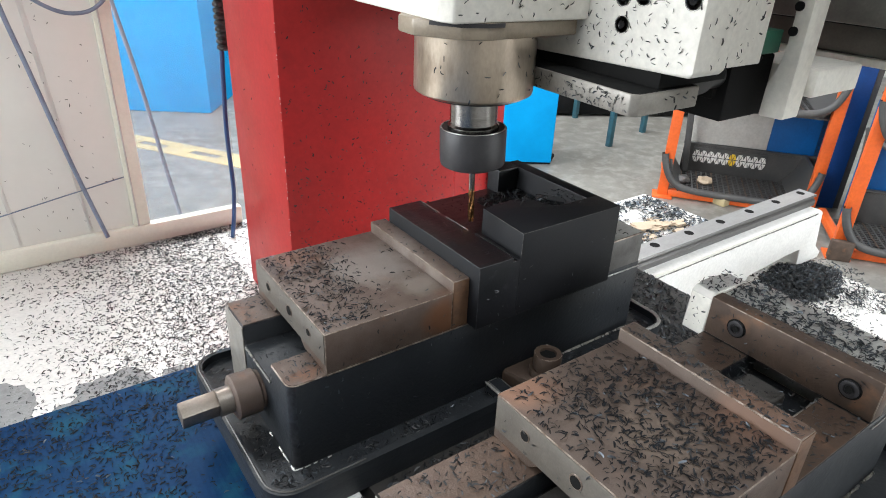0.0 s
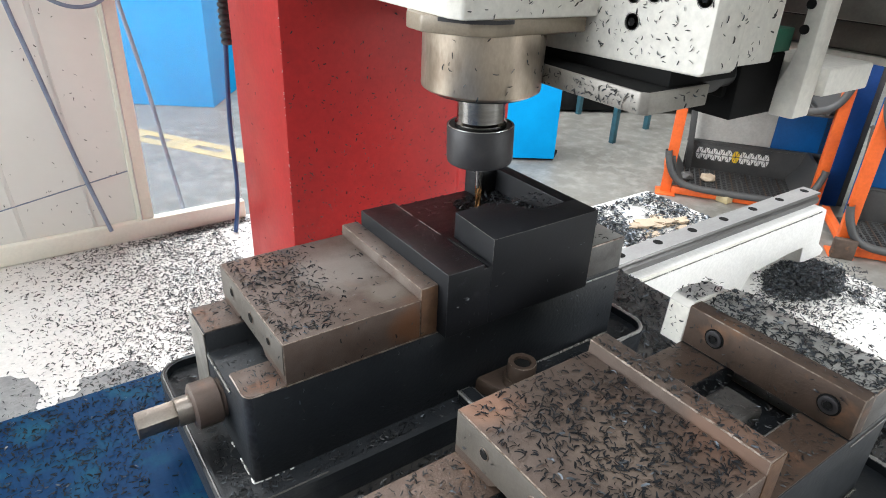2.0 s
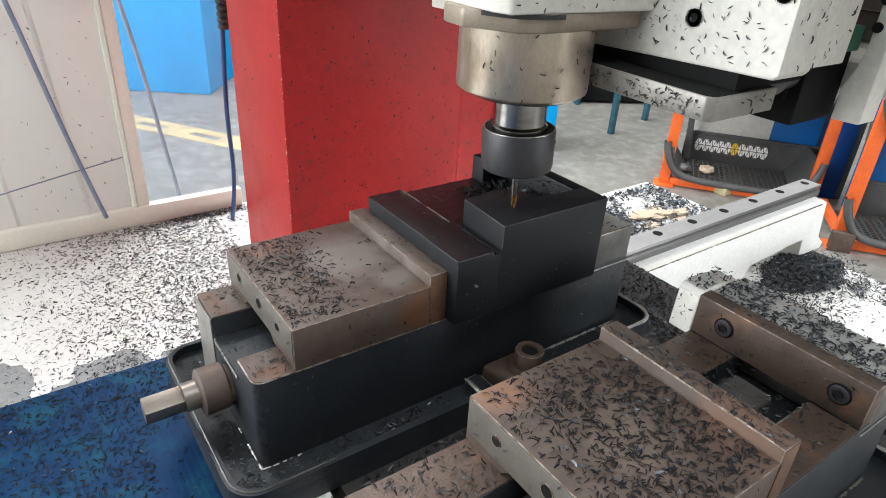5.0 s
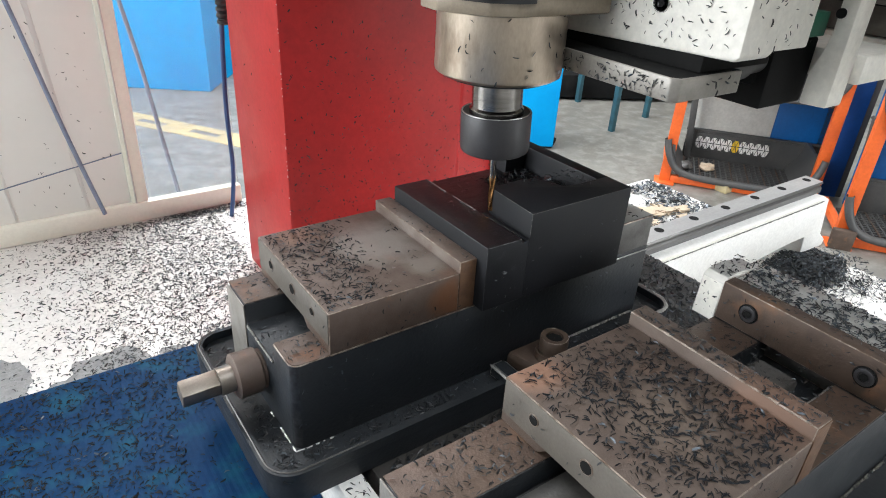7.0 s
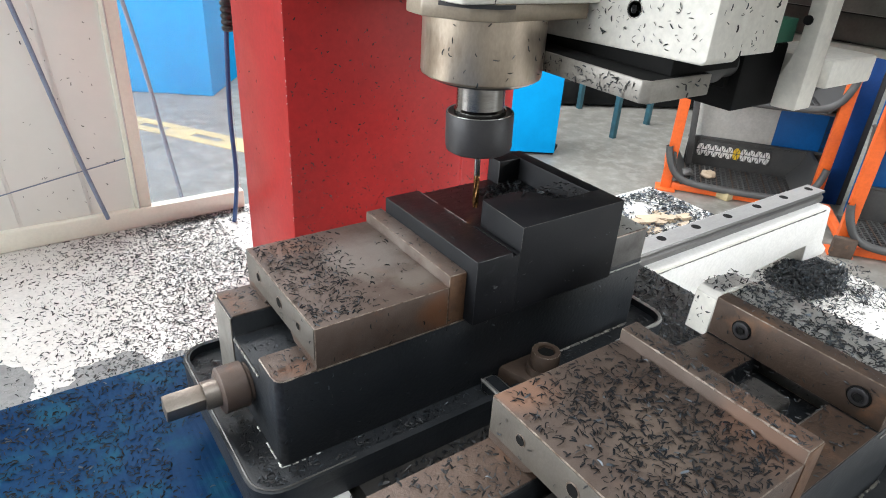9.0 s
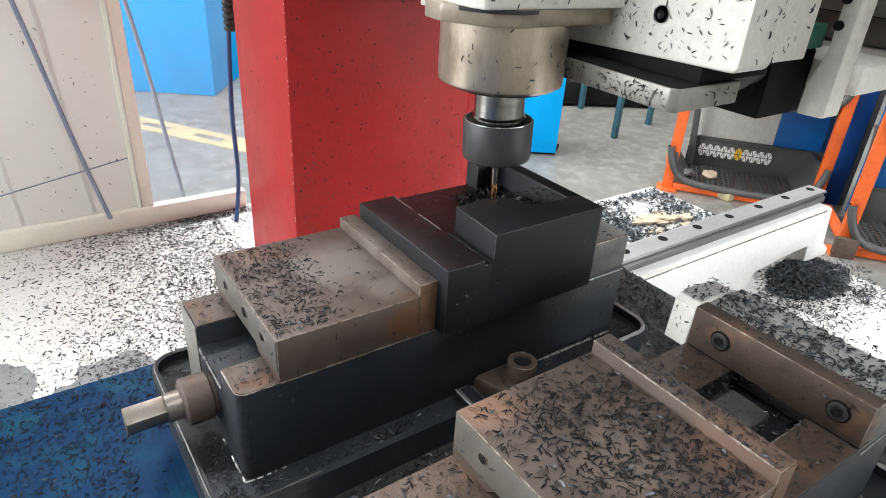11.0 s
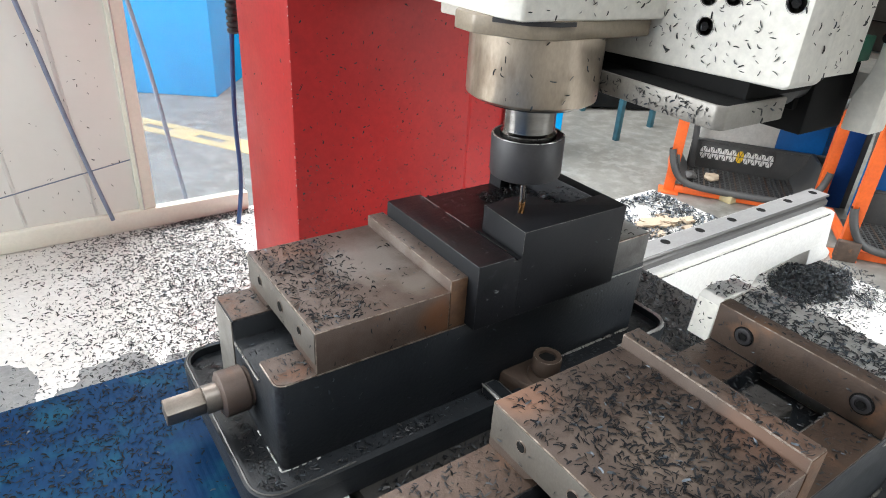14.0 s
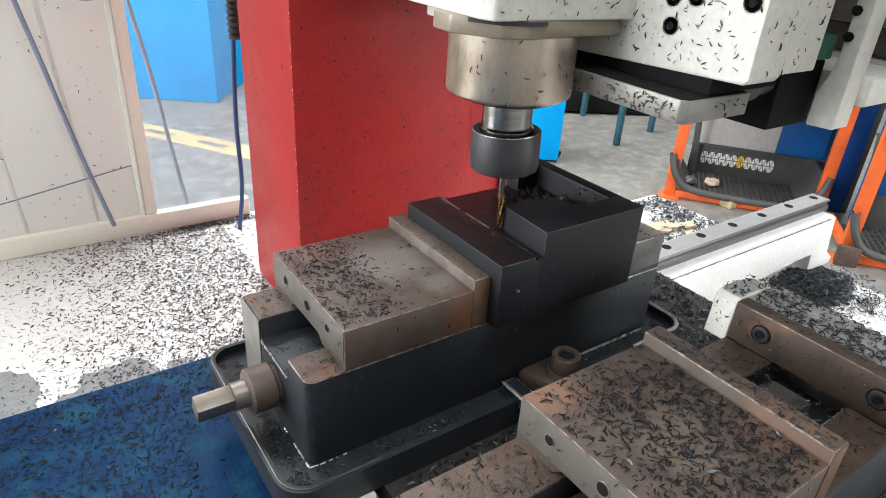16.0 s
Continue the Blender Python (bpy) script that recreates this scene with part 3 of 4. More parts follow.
def bin_tray(t, z, w, strip, near_wall=True):
    """A tilted black plastic picking bin: bowed front rim, mesh floor, side and back walls."""
    c = part("crate", box(0.07, w + 0.02, 0.02, 0.45, z + 0.030, z + 0.042, bev=0.005), "plastic", t, "dusty black plastic crate")
    u = [(-0.028, 0.285), (-0.022, 0.235), (0.004, 0.165), (0.045, 0.105), (0.11, 0.072), (0.25, 0.062), (0.42, 0.060), (0.60, 0.062), (0.72, 0.072), (0.785, 0.105), (0.822, 0.165), (0.845, 0.235), (0.850, 0.285)]
    tube("front_rim", [(x, -0.036 + 0.012 * (h > 0.2), z + h) for x, h in u], 0.021, "plastic", c)
    for x0, x1, s in ((0.002, 0.085, 1), (w + 0.01, w - 0.075, -1)):
        if s > 0 and not near_wall:
            continue
        b = bmesh.new()
        add_prism(b, [(x0, z + 0.25), (x0 + s * 0.02, z + 0.14), (x1, z + 0.05), (x1 + s * 0.02, z + 0.06), (x0 + s * 0.04, z + 0.15), (x0 + s * 0.018, z + 0.25)], "y", -0.02, 0.44)
        part("side_wall", b, "plastic", c)
    part("back_wall", box(0.10, w + 0.10, 0.438, 0.456, z + 0.03, z + 0.232, bev=0.004), "plastic", c)
    part("back_rim", box(0.095, w + 0.10, 0.430, 0.462, z + 0.226, z + 0.244, bev=0.006), "plastic", c)
    for i in range(22):
        part("floor_rib", box(0.11 + i * 0.032, 0.118 + i * 0.032, 0.04, 0.42, z + 0.0415, z + 0.052, bev=0), "plastic" if i % 3 else "rustdark", c, smooth=False)
    for k in range(12):
        part("floor_rib", box(0.09, w, 0.06 + k * 0.032, 0.068 + k * 0.032, z + 0.0415, z + 0.051, bev=0), "plastic", c, smooth=False)
    if not strip:
        return
    s = part("perforated_strip", box(0.165, 0.625, 0.4285, 0.4375, z + 0.105, z + 0.215, bev=0.002), "plastic", c, "strip of triangular cut-outs")
    for k in range(10):
        cx = 0.190 + 0.0455 * k
        for a in range(6):
            a0, a1 = radians(60 * a + 5), radians(60 * a + 55)
            am = (a0 + a1) / 2
            pm = prism([(cx + 0.004 * math.cos(am), z + 0.158 + 0.004 * math.sin(am)), (cx + 0.0245 * math.cos(a0), z + 0.158 + 0.044 * math.sin(a0)),
                        (cx + 0.0245 * math.cos(a1), z + 0.158 + 0.044 * math.sin(a1))], "y", 0.4250, 0.4280)
            part("cell", pm, "signal" if k == 5 else "white", s, smooth=False)


def rack(at, yaw, blocks=False):
    """An orange steel rack with two black plastic bins, a board and a blue panel behind."""
    t = thing("storage_rack", "orange steel storage rack holding dusty black plastic crates", "rack", "orange racks")
    w = 0.84
    for x in (0.0, w):
        part("post", box(x - 0.031, x + 0.031, -0.016, 0.03, 0, 1.7, bev=0.004), "orange", t)
        part("foot", box(x - 0.06, x + 0.06, -0.06, 0.06, -0.001, 0.012, bev=0.002), "orange", t)
        if blocks:
            part("foot_block", box(x - 0.055, x + 0.055, -0.07, -0.031, 0.0, 0.11, bev=0.006), "rustdark", t, "brown wooden foot block")
        part("side_bar", box(x - 0.02, x + 0.02, 0.03, 0.47, 0.05, 0.09, bev=0.003), "orange", t)
    part("rear_post", box(w + 0.05, w + 0.11, 0.47, 0.53, 0, 1.7, bev=0.004), "plastic", t, "black rear post")
    part("side_panel", box(0.905, 1.022, 0.20, 0.23, 0.0, 1.7, bev=0.003), "navy", t, "blue side panel")
    # Dark strip put in for the shadowed gap between the two racks.
    part("side_gap_shade", box(1.024, 1.056, 0.21, 0.25, 0.0, 1.7, bev=0.003), "plastic", t, "dark strip for the shaded gap beside the blue panel")
    for z in (0.004, 0.90):
        part("cross_bar", box(0.033, w - 0.033, -0.014, 0.025, z, z + 0.046, bev=0.004), "orange", t)
    bin_tray(t, 0.0, w, not blocks, not blocks)
    bin_tray(t, 0.545, w, False, not blocks)
    lean = prism([(0.112, 0.06), (0.150, 0.06), (0.107, 0.60), (0.066, 0.60)], "y", 0.37, 0.41, bev=0.004)
    part("bin_upright", lean, "plastic", t, "leaning black bin upright")
    part("back_board", box(0.10, 0.612, 0.470, 0.480, 0.06, 0.74, bev=0.002), "panelblue" if blocks else "board", t, "blue panel" if blocks else "grey-white board")
    part("blue_panel", box(0.614, w + 0.09, 0.470, 0.486, 0.06, 1.2, bev=0.002), "panelblue", t, "blue panel")
    t.matrix_basis = pose(*at, 0, 0, yaw)
    return t


rack((3.20, 1.88, FLOOR_Z), -53)
rack((3.313, 0.844, FLOOR_Z), -53, True)


def lump(name, at, r, mat, seed, label, category):
    b = bmesh.new()
    bmesh.ops.create_icosphere(b, subdivisions=3, radius=r)
    for v in b.verts:
        v.co *= 1 + 0.35 * noise.noise(v.co * (1.6 / r) + Vector((seed, 0, 0)))
        v.co.z *= 0.62
        v.co.z = max(v.co.z, -r * 0.45)
    bmesh.ops.translate(b, verts=b.verts[:], vec=(*at[:2], at[2] + r * 0.45))
    return tagged(part(name, b, mat), label, category)


yb = thing("yellow_block", "small yellow block on the floor under the rack", "block")
part("block_body", box(3.37, 3.47, 1.55, 1.63, FLOOR_Z, FLOOR_Z + 0.05, bev=0.006), "yellow", yb)
lump("rag_bundle", (3.502, 1.790, FLOOR_Z + 0.052), 0.045, "tan", 2, "crumpled tan rag lying in the black crate", "rag")
lump("scrap_piece", (3.400, 1.885, FLOOR_Z + 0.052), 0.042, "castgrey", 5, "pale scrap piece lying in the black crate", "scrap")


# ---- moving table ----
table = thing("machine_table", "flat machine table carrying two vises, strewn with chips", "machine table")
b = box(0.0215, 0.56, -0.47, 0.20, -0.20, -0.152, bev=0.002)
part("tabletop", b, "tabletop", table)
for y in (-0.40, -0.25, -0.10):
    part("slot", box(0.0205, 0.561, y - 0.008, y + 0.008, -0.1525, -0.1512, bev=0), "dark", table)
part("saddle", box(0.05, 0.50, -0.38, 0.30, -0.232, -0.2, bev=0.003), "white", table)
part("end_plate", box(-0.0112, 0.0120, -0.46, 0.19, -0.20, -0.1520, bev=0.001), "white", table, "white painted end plate")
ON_TABLE.append(table)

# bellows cover
bel = thing("bellows_cover", "blue ribbed bellows cover sprinkled with dark chips", "bellows")
b = bmesh.new()
n, pitch, x_end = 150, 0.006, -0.012
row = []
for k in range(n * 2 + 1):
    z = -0.20095 if k % 2 else -0.2008
    row.append((x_end - 0.5 * pitch * k, z))
lo = [b.verts.new((x, -0.62, z)) for x, z in row]
hi = [b.verts.new((x, 0.292, z)) for x, z in row]
dn = [b.verts.new((x, 0.294, -0.318)) for x, z in row]
for k in range(len(row) - 1):
    b.faces.new((lo[k], hi[k], hi[k + 1], lo[k + 1]))
    b.faces.new((hi[k], dn[k], dn[k + 1], hi[k + 1]))
part("folds", b, "blue", bel, smooth=False)
part("end_frame", box(-0.014, -0.0115, -0.6, 0.285, -0.30, -0.2, bev=0.0005), "blue", bel)
ON_TABLE.append(bel)


# ---- vises ----
def socket_screw(name, at, r, h, parent, mat="rustdark", axis="z", seg=28):
    """A socket head cap screw with a six-sided recess."""
    s = -1 if axis == "x" else 1
    b = turned([(r * 0.93, 0), (r, h * 0.08), (r, h * 0.9), (r * 0.93, h), (r * 0.62, h), (r * 0.60, h * 0.45), (0.0002, h * 0.42)] if s > 0 else
               [(r * 0.93, 0), (r, -h * 0.08), (r, -h * 0.9), (r * 0.93, -h), (r * 0.62, -h), (r * 0.60, -h * 0.45), (0.0002, -h * 0.42)], axis=axis, at=at, seg=seg)
    bmesh.ops.recalc_face_normals(b, faces=b.faces[:])
    return part(name, b, mat, parent)


def vise(label, jaw_x, at, skin, work=False):
    """A machine vise: flanged base, two ways, sliding jaw, fixed jaw, screw. Local zero: jaw top, front edge."""
    t = thing("machine_vise", label, "vise", "vises on the table")
    base = bmesh.new()
    add_prism(base, round_outline(-0.066, 0.432, -0.0305, 0.192, 0.026), "z", -0.152, -0.127, bev=0.0015)
    part("base", base, "cast", t, "dark cast base")
    rim_o, rim_i = round_outline(-0.0665, 0.4325, -0.0310, 0.1925, 0.026), round_outline(-0.0605, 0.4265, -0.0250, 0.1865, 0.020)
    rb = bmesh.new()
    rows = [[rb.verts.new((x, y, z)) for x, y in pts] for pts, z in ((rim_o, -0.130), (rim_o, -0.1195), (rim_i, -0.1185), (rim_i, -0.128))]
    for a, c in zip(rows, rows[1:]):
        for i in range(len(a)):
            j = (i + 1) % len(a)
            rb.faces.new((a[i], a[j], c[j], c[i]))
    bmesh.ops.recalc_face_normals(rb, faces=rb.faces[:])
    # Grey upper faces paint the light along the rim, besides its wear.
    part("base_rim", rb, "cast", t, "worn rim of the base with a lit grey top", top="castgrey")
    body = bmesh.new()
    add_prism(body, [(-0.0006, -0.1275), (0.1505, -0.1275), (0.1505, -0.0392), (0.1035, -0.0392), (0.1035, -0.060), (0.0385, -0.060), (0.0385, -0.0392), (-0.0006, -0.0392)], "x", -0.0335, 0.3905)
    upright = [e for e in body.edges if all(v.co.x < -0.033 for v in e.verts) and abs(e.verts[0].co.y - e.verts[1].co.y) < 1e-6 and (e.verts[0].co.y < 0 or e.verts[0].co.y > 0.15)]
    bmesh.ops.bevel(body, geom=upright, offset=0.0085, segments=5, affect='EDGES', profile=0.5)
    body.normal_update()
    bmesh.ops.bevel(body, geom=[e for e in body.edges if len(e.link_faces) == 2 and e.calc_face_angle(0) > radians(50)], offset=0.0016, segments=2, affect='EDGES', profile=0.5)
    part("body", body, "cast", t, "black painted cast body", edge="edgedark")
    part("way_edge", box(0.0, 0.15, -0.0011, -0.0002, -0.0400, -0.0387, bev=0.0003), "edge", t, "bright rubbed and highlit edge")
    nook = [(-0.0325 + 0.008 * (1 - math.sin(radians(a))), 0.0005 + 0.008 * (1 - math.cos(radians(a)))) for a in range(0, 91, 15)]
    part("way", prism([(-0.0325, 0.0375)] + nook[::-1] + [(0.32, 0.0005), (0.32, 0.0375)], "z", -0.0395, -0.0386), "rust" if work else "waydark", t, "rust-brown sliding way")
    part("way", box(-0.0325, 0.32, 0.1045, 0.1495, -0.0395, -0.0386, bev=0.0003), "rust" if work else "waydark", t, "rust-brown sliding way")
    worn_line("end_edge", [(-0.0336, 0.041, -0.0602), (-0.0336, 0.101, -0.0602)], 0.0020, t, seed=3)
    worn_line("weld_edge", [(-0.0342, 0.070, -0.1268), (-0.0342, 0.0, -0.1268), (-0.025, -0.0012, -0.1268), (0.0, -0.0012, -0.1268)], 0.0018, t, seed=4, gaps=0.49, mat="pale")
    worn_line("weld_edge", [(0.19, -0.0014, -0.1268), (0.388, -0.0014, -0.1268)], 0.0030, t, seed=5, gaps=0.30)
    worn_line("top_edge", [(-0.0331, 0.036, -0.0392)] + [(x - 0.0006, y - 0.0006, -0.0392) for x, y in nook[::-1]] + [(0.0, 0.0002, -0.0392)], 0.0011, t, "rubbed and highlit rounded edge", seed=7, gaps=0.25, mat="edge")
    # Pale flecks draw the rim's highlight line together with its wear.
    rim = [(x, y, -0.1186) for x, y in round_outline(-0.0635, 0.4295, -0.0280, 0.1895, 0.023)]
    worn_line("rim_edge", [(0.34, -0.0280, -0.1186)] + rim[21:] + [(0.4295, 0.06, -0.1186)], 0.0030, t, "bright worn and highlit rim edge", seed=9, gaps=0.10, mat="pale")
    worn_line("rim_edge", rim[7:21] + [(0.02, -0.0280, -0.1186)], 0.0012, t, "rubbed and highlit grey rim edge", seed=10, gaps=0.10, mat="castgrey")
    part("keyway_block", box(0.02, jaw_x + 0.14, 0.045, 0.098, -0.0605, -0.052, bev=0.002), "castgrey", t)
    part("jaw_nut", box(jaw_x + 0.140, jaw_x + 0.2425, 0.058, 0.0935, -0.0600, -0.0430, bev=0.004, seg=3), "castgrey", t, "grey nut block under the jaw")
    # Bright strips put the pit's shiny edge glints into colour.
    part("pit_edge", box(0.255, 0.318, 0.0372, 0.0386, -0.0396, -0.0384, bev=0.0003), "bright", t, "bright worn and glinting edge")
    part("pit_edge", box(0.2535, 0.2550, 0.0386, 0.0660, -0.0610, -0.0585, bev=0.0003), "bright", t, "bright worn and glinting edge")
    # Grey plate over the cast body paints the light on this end face.
    part("lit_way_end", box(-0.0346, -0.0334, 0.1040, 0.1500, -0.127, -0.0402, bev=0.0004), "greysteel", t, "way end face painted lit grey")
    # sliding jaw
    jaw = bmesh.new()
    add_prism(jaw, [(0.0, 0.0), (0.150, 0.0), (0.150, -0.0386), (0.112, -0.0386), (0.104, -0.031), (0.052, -0.031), (0.044, -0.0386), (0.0, -0.0386)], "x", jaw_x, jaw_x + 0.1262, bev=0.0007)
    j = part("sliding_jaw", jaw, skin, t, "rust-brown sliding jaw", edge="edge")
    part("jaw_plate", box(jaw_x + 0.1262, jaw_x + 0.144, 0.0, 0.150, -0.0386, 0.0109, bev=0.0007), skin, j, "stepped jaw plate", edge="edge")
    # Pale flecks: chipped, rubbed edges plus the light they catch.
    worn_line("plate_edge", [(jaw_x + 0.1264, 0.001, 0.0106), (jaw_x + 0.1264, 0.149, 0.0106)], 0.0016 if not work else 0.0009, j, "ragged chipped plate edge with lit flecks", seed=17, gaps=0.42, mat="edge")
    worn_line("jaw_edge", [(jaw_x + 0.001, 0.0004, -0.0004), (jaw_x + 0.125, 0.0004, -0.0004)], 0.0008, j, "rubbed and highlit jaw edge", seed=18, gaps=0.42, mat="edge")
    worn_line("jaw_edge", [(jaw_x + 0.0004, 0.001, -0.0004), (jaw_x + 0.0004, 0.149, -0.0004)], 0.0009, j, "rubbed and highlit jaw edge", seed=19, gaps=0.45, mat="edge")
    part("plate_face", box(jaw_x + 0.1266, jaw_x + 0.1436, -0.0006, 0.0004, -0.0382, 0.0100, bev=0.0002), "rustorange", j, "orange rust stained face")
    part("jaw_end", box(jaw_x - 0.0008, jaw_x + 0.0004, 0.0012, 0.1488, -0.0300, -0.0010, bev=0.0003), "tarnish", j, "grey end face")
    for y, r in ((0.030, 0.0032), (0.070, 0.0046), (0.118, 0.0038)):
        # Pale ring paints the lit rim; a black disc paints the hole's shade.
        part("hole_rim", turned([(r * 1.25, -0.0009), (r * 1.2, -0.0014), (r * 0.98, -0.0013), (r * 0.95, -0.0008)], axis="x", at=(jaw_x, y, -0.014), seg=20, caps=False), "edge", j, "pale lit hole rim")
        part("screw_hole", turned([(r, -0.0016), (r, -0.0009), (0.0001, -0.0009)], axis="x", at=(jaw_x, y, -0.014), seg=16), "dark", j)
    # fixed jaw
    f = part("fixed_jaw", box(0.338, 0.3905, 0.0, 0.150, -0.060, -0.003, bev=0.0015), "castgrey", t, "grey fixed jaw", edge="edge", top="pale")
    part("jaw_plate", box(0.3218, 0.338, 0.0, 0.150, -0.0386, -0.001, bev=0.0008), "rustdark", f, "rusty brown jaw plate", edge="edge")
    part("joint_edge", box(0.325, 0.3895, -0.0018, -0.0006, -0.0455, -0.0440, bev=0.0003), "bright", f, "bright joint line")
    if not work:
        for y in (0.0215, 0.1208):
            part("counterbore", turned([(0.0090, -0.0004), (0.0090, 0.0), (0.0070, 0.0)], axis="x", at=(0.3216, y, -0.0193), seg=28, caps=False), "dark", f)
            socket_screw("screw", (0.3222, y, -0.0193), 0.0074, 0.0025, f, "nut", axis="x")
            part("socket", turned([(0.0034, -0.0004), (0.0034, 0.0), (0.0002, 0.0)], axis="x", at=(0.3198, y, -0.0193), seg=6, caps=False), "dark", f)
    # screw shaft and collar
    s = part("screw_collar", turned([(0.017, -0.060), (0.0205, -0.058), (0.0205, -0.038), (0.018, -0.036), (0.018, -0.031)], axis="x", at=(0, 0.0718, -0.0872), seg=36), "rust", t, "brown screw collar")
    part("shaft_neck", turned([(0.0125, -0.0725), (0.0125, -0.058)], axis="x", at=(0, 0.0718, -0.0872), seg=28), "ground", s)
    sq = box(-0.104, -0.072, -0.0085, 0.0085, -0.0085, 0.0085, bev=0.0012)
    bmesh.ops.rotate(sq, verts=sq.verts[:], matrix=Matrix.Rotation(radians(20), 3, 'X'))
    bmesh.ops.translate(sq, verts=sq.verts[:], vec=(0, 0.0718, -0.0872))
    part("square_shaft", sq, "ground", s, "bright square screw end")
    # clamp lug and bolt
    boss = turned([(0.0175, -0.128), (0.0165, -0.112), (0.0155, -0.1018)], at=(0.2254, -0.0305, 0), seg=28)
    part("bolt_boss", boss, "rustdark", t, "rusty bolt boss")
    lug = part("clamp_lug", prism([(0.192, -0.0012), (0.25, -0.0012), (0.246, -0.036), (0.236, -0.046), (0.214, -0.046), (0.204, -0.036)], "z", -0.152, -0.110, bev=0.005), "rustdark", t, "rusty clamp lug")
    bolt = socket_screw("clamp_bolt", (0.2254, -0.0325, -0.1020), 0.0142, 0.0178, lug)
    part("socket", turned([(0.0088, -0.0874), (0.0088, -0.0868), (0.0002, -0.0868)], at=(0.2254, -0.0325, 0), seg=6, caps=False), "dark", bolt, "dark hexagon socket")
    worn_line("bolt_rim", [(0.2254 + 0.0136 * math.cos(a), -0.0325 + 0.0136 * math.sin(a), -0.0843) for a in np.linspace(0, 6.283, 15)], 0.0009, bolt, "rubbed bolt rim", seed=12, gaps=0.4, mat="edge")
    part("lug_rib", box(0.168, 0.186, -0.046, -0.006, -0.127, -0.113, bev=0.003), "cast", t, "dark rib with bright worn edges", edge="bright")
    worn_line("rib_edge", [(0.168, -0.007, -0.1134), (0.168, -0.0455, -0.1134), (0.186, -0.0462, -0.1134)], 0.0024, t, "bright worn rib edge", seed=14, gaps=0.25)
    t.location = at
    ON_TABLE.append(t)
    return t


vise("rust-brown machine vise on black base gripping a dark steel block", 0.0, (0, 0, 0), "rust", True)
vise("rust-brown empty machine vise covered with dark chips", 0.0657, (0.0065, -0.2786, 0), "rustred")

stop = part("stop_block", prism([(0.3280, -0.045), (0.3310, -0.005), (0.336, -0.001), (0.352, 0.0005), (0.366, -0.001), (0.388, -0.004), (0.391, -0.045)], "y", -0.1280, -0.1055, bev=0.0012), "cream", edge="board", top="pale")
tagged(stop, "chipped white-painted block beside the fixed jaw", "stop block")
ON_TABLE.append(stop)

# ---- workpiece ----
wp = thing("steel_workpiece", "black steel block with a milled step and pocket, in the vise", "workpiece")
x0, x1, y0, y1 = 0.144, 0.3218, -0.0145, 0.1415
zl, zh = 0.0265, 0.0487
b = prism([(x0, -0.0384), (x1, -0.0384), (x1, 0.0222), (0.183, 0.0222), (0.183, zl), (x0, zl)], "y", y0 + 0.0004, y1, bev=0.0006)
part("block", b, "blackwork", wp, edge="edgedark", top="workcut")
part("island", prism([(0.1915, y0), (x1, y0), (x1, 0.0175), (0.276, 0.0175), (0.262, 0.020), (0.258, 0.036), (0.250, 0.046), (0.236, 0.052), (0.196, 0.050)], "z", -0.037, zh, bev=0.0005), "blackwork", wp, edge="edgedark")
part("right_wall", box(0.306, x1, 0.0165, y1 + 0.002, -0.037, zh, bev=0.0005), "blackwork", wp, edge="edgedark")
part("back_wall", box(0.2775, 0.3065, 0.124, y1 + 0.002, 0.0, zh, bev=0.0005), "blackwork", wp, edge="edgedark")
part("front_step", box(0.1868, 0.1917, y0 + 0.0004, 0.049, 0.0215, 0.0240, bev=0.0003), "blackwork", wp)
worn_line("step_edge", [(0.1872, -0.012, 0.0239), (0.1872, 0.047, 0.0239)], 0.0005, wp, "rubbed step edge", seed=21, gaps=0.4, mat="castgrey")
worn_line("top_edge", [(0.1917, y0 + 0.0002, 0.0282), (0.1917, y0 + 0.0002, zh - 0.0002), (0.318, y0 + 0.0002, zh - 0.0002)], 0.0006, wp, "rubbed top edge", seed=22, gaps=0.42, mat="castgrey")
worn_line("top_edge", [(0.1917, y0, zh - 0.0002), (0.196, 0.050, zh - 0.0002)], 0.0006, wp, "rubbed top edge", seed=23, gaps=0.45, mat="castgrey")
part("cut_edge", box(0.1825, 0.1834, 0.105, 0.1405, 0.0262, 0.0268, bev=0), "bright", wp, "bright fresh cut edge")
part("cut_edge", box(0.1825, 0.1832, 0.055, 0.092, 0.0262, 0.0268, bev=0), "bright", wp, "bright fresh cut edge")
ON_TABLE.append(wp)

# ---- milling head ----
head = thing("milling_head", "cream milling head with spindle, speckled with dark chips", "milling head")
NOSE = (0.1942, 0.0034, 0)
sp = part("spindle_nose", turned([(0.030, 0.1572), (0.0500, 0.1572), (0.0545, 0.1600), (0.055, 0.1622), (0.055, 0.2125)], at=NOSE, seg=72), "nose", head, "oily ground steel spindle nose")
part("nose_face", turned([(0.0005, 0.1545), (0.044, 0.1545), (0.046, 0.1568), (0.03, 0.1585)], at=NOSE, seg=64), "nut", sp)
part("nose_flange", prism([(0.124, 0.022), (0.122, -0.004), (0.145, -0.040), (0.165, -0.050), (0.262, -0.053), (0.262, 0.09), (0.19, 0.09)], "z", 0.212, 0.226, bev=0.002), "dull", head, "oily cream flange")
# Thin black piece paints the crescent of shadow below the housing.
part("shadow_strip", prism([(0.1290, -0.0175), (0.1438, -0.0412), (0.1645, -0.0515), (0.180, -0.0521), (0.180, -0.045), (0.140, -0.018)], "z", 0.2222, 0.2254), "nut", head, "black strip for the shadow under the housing")
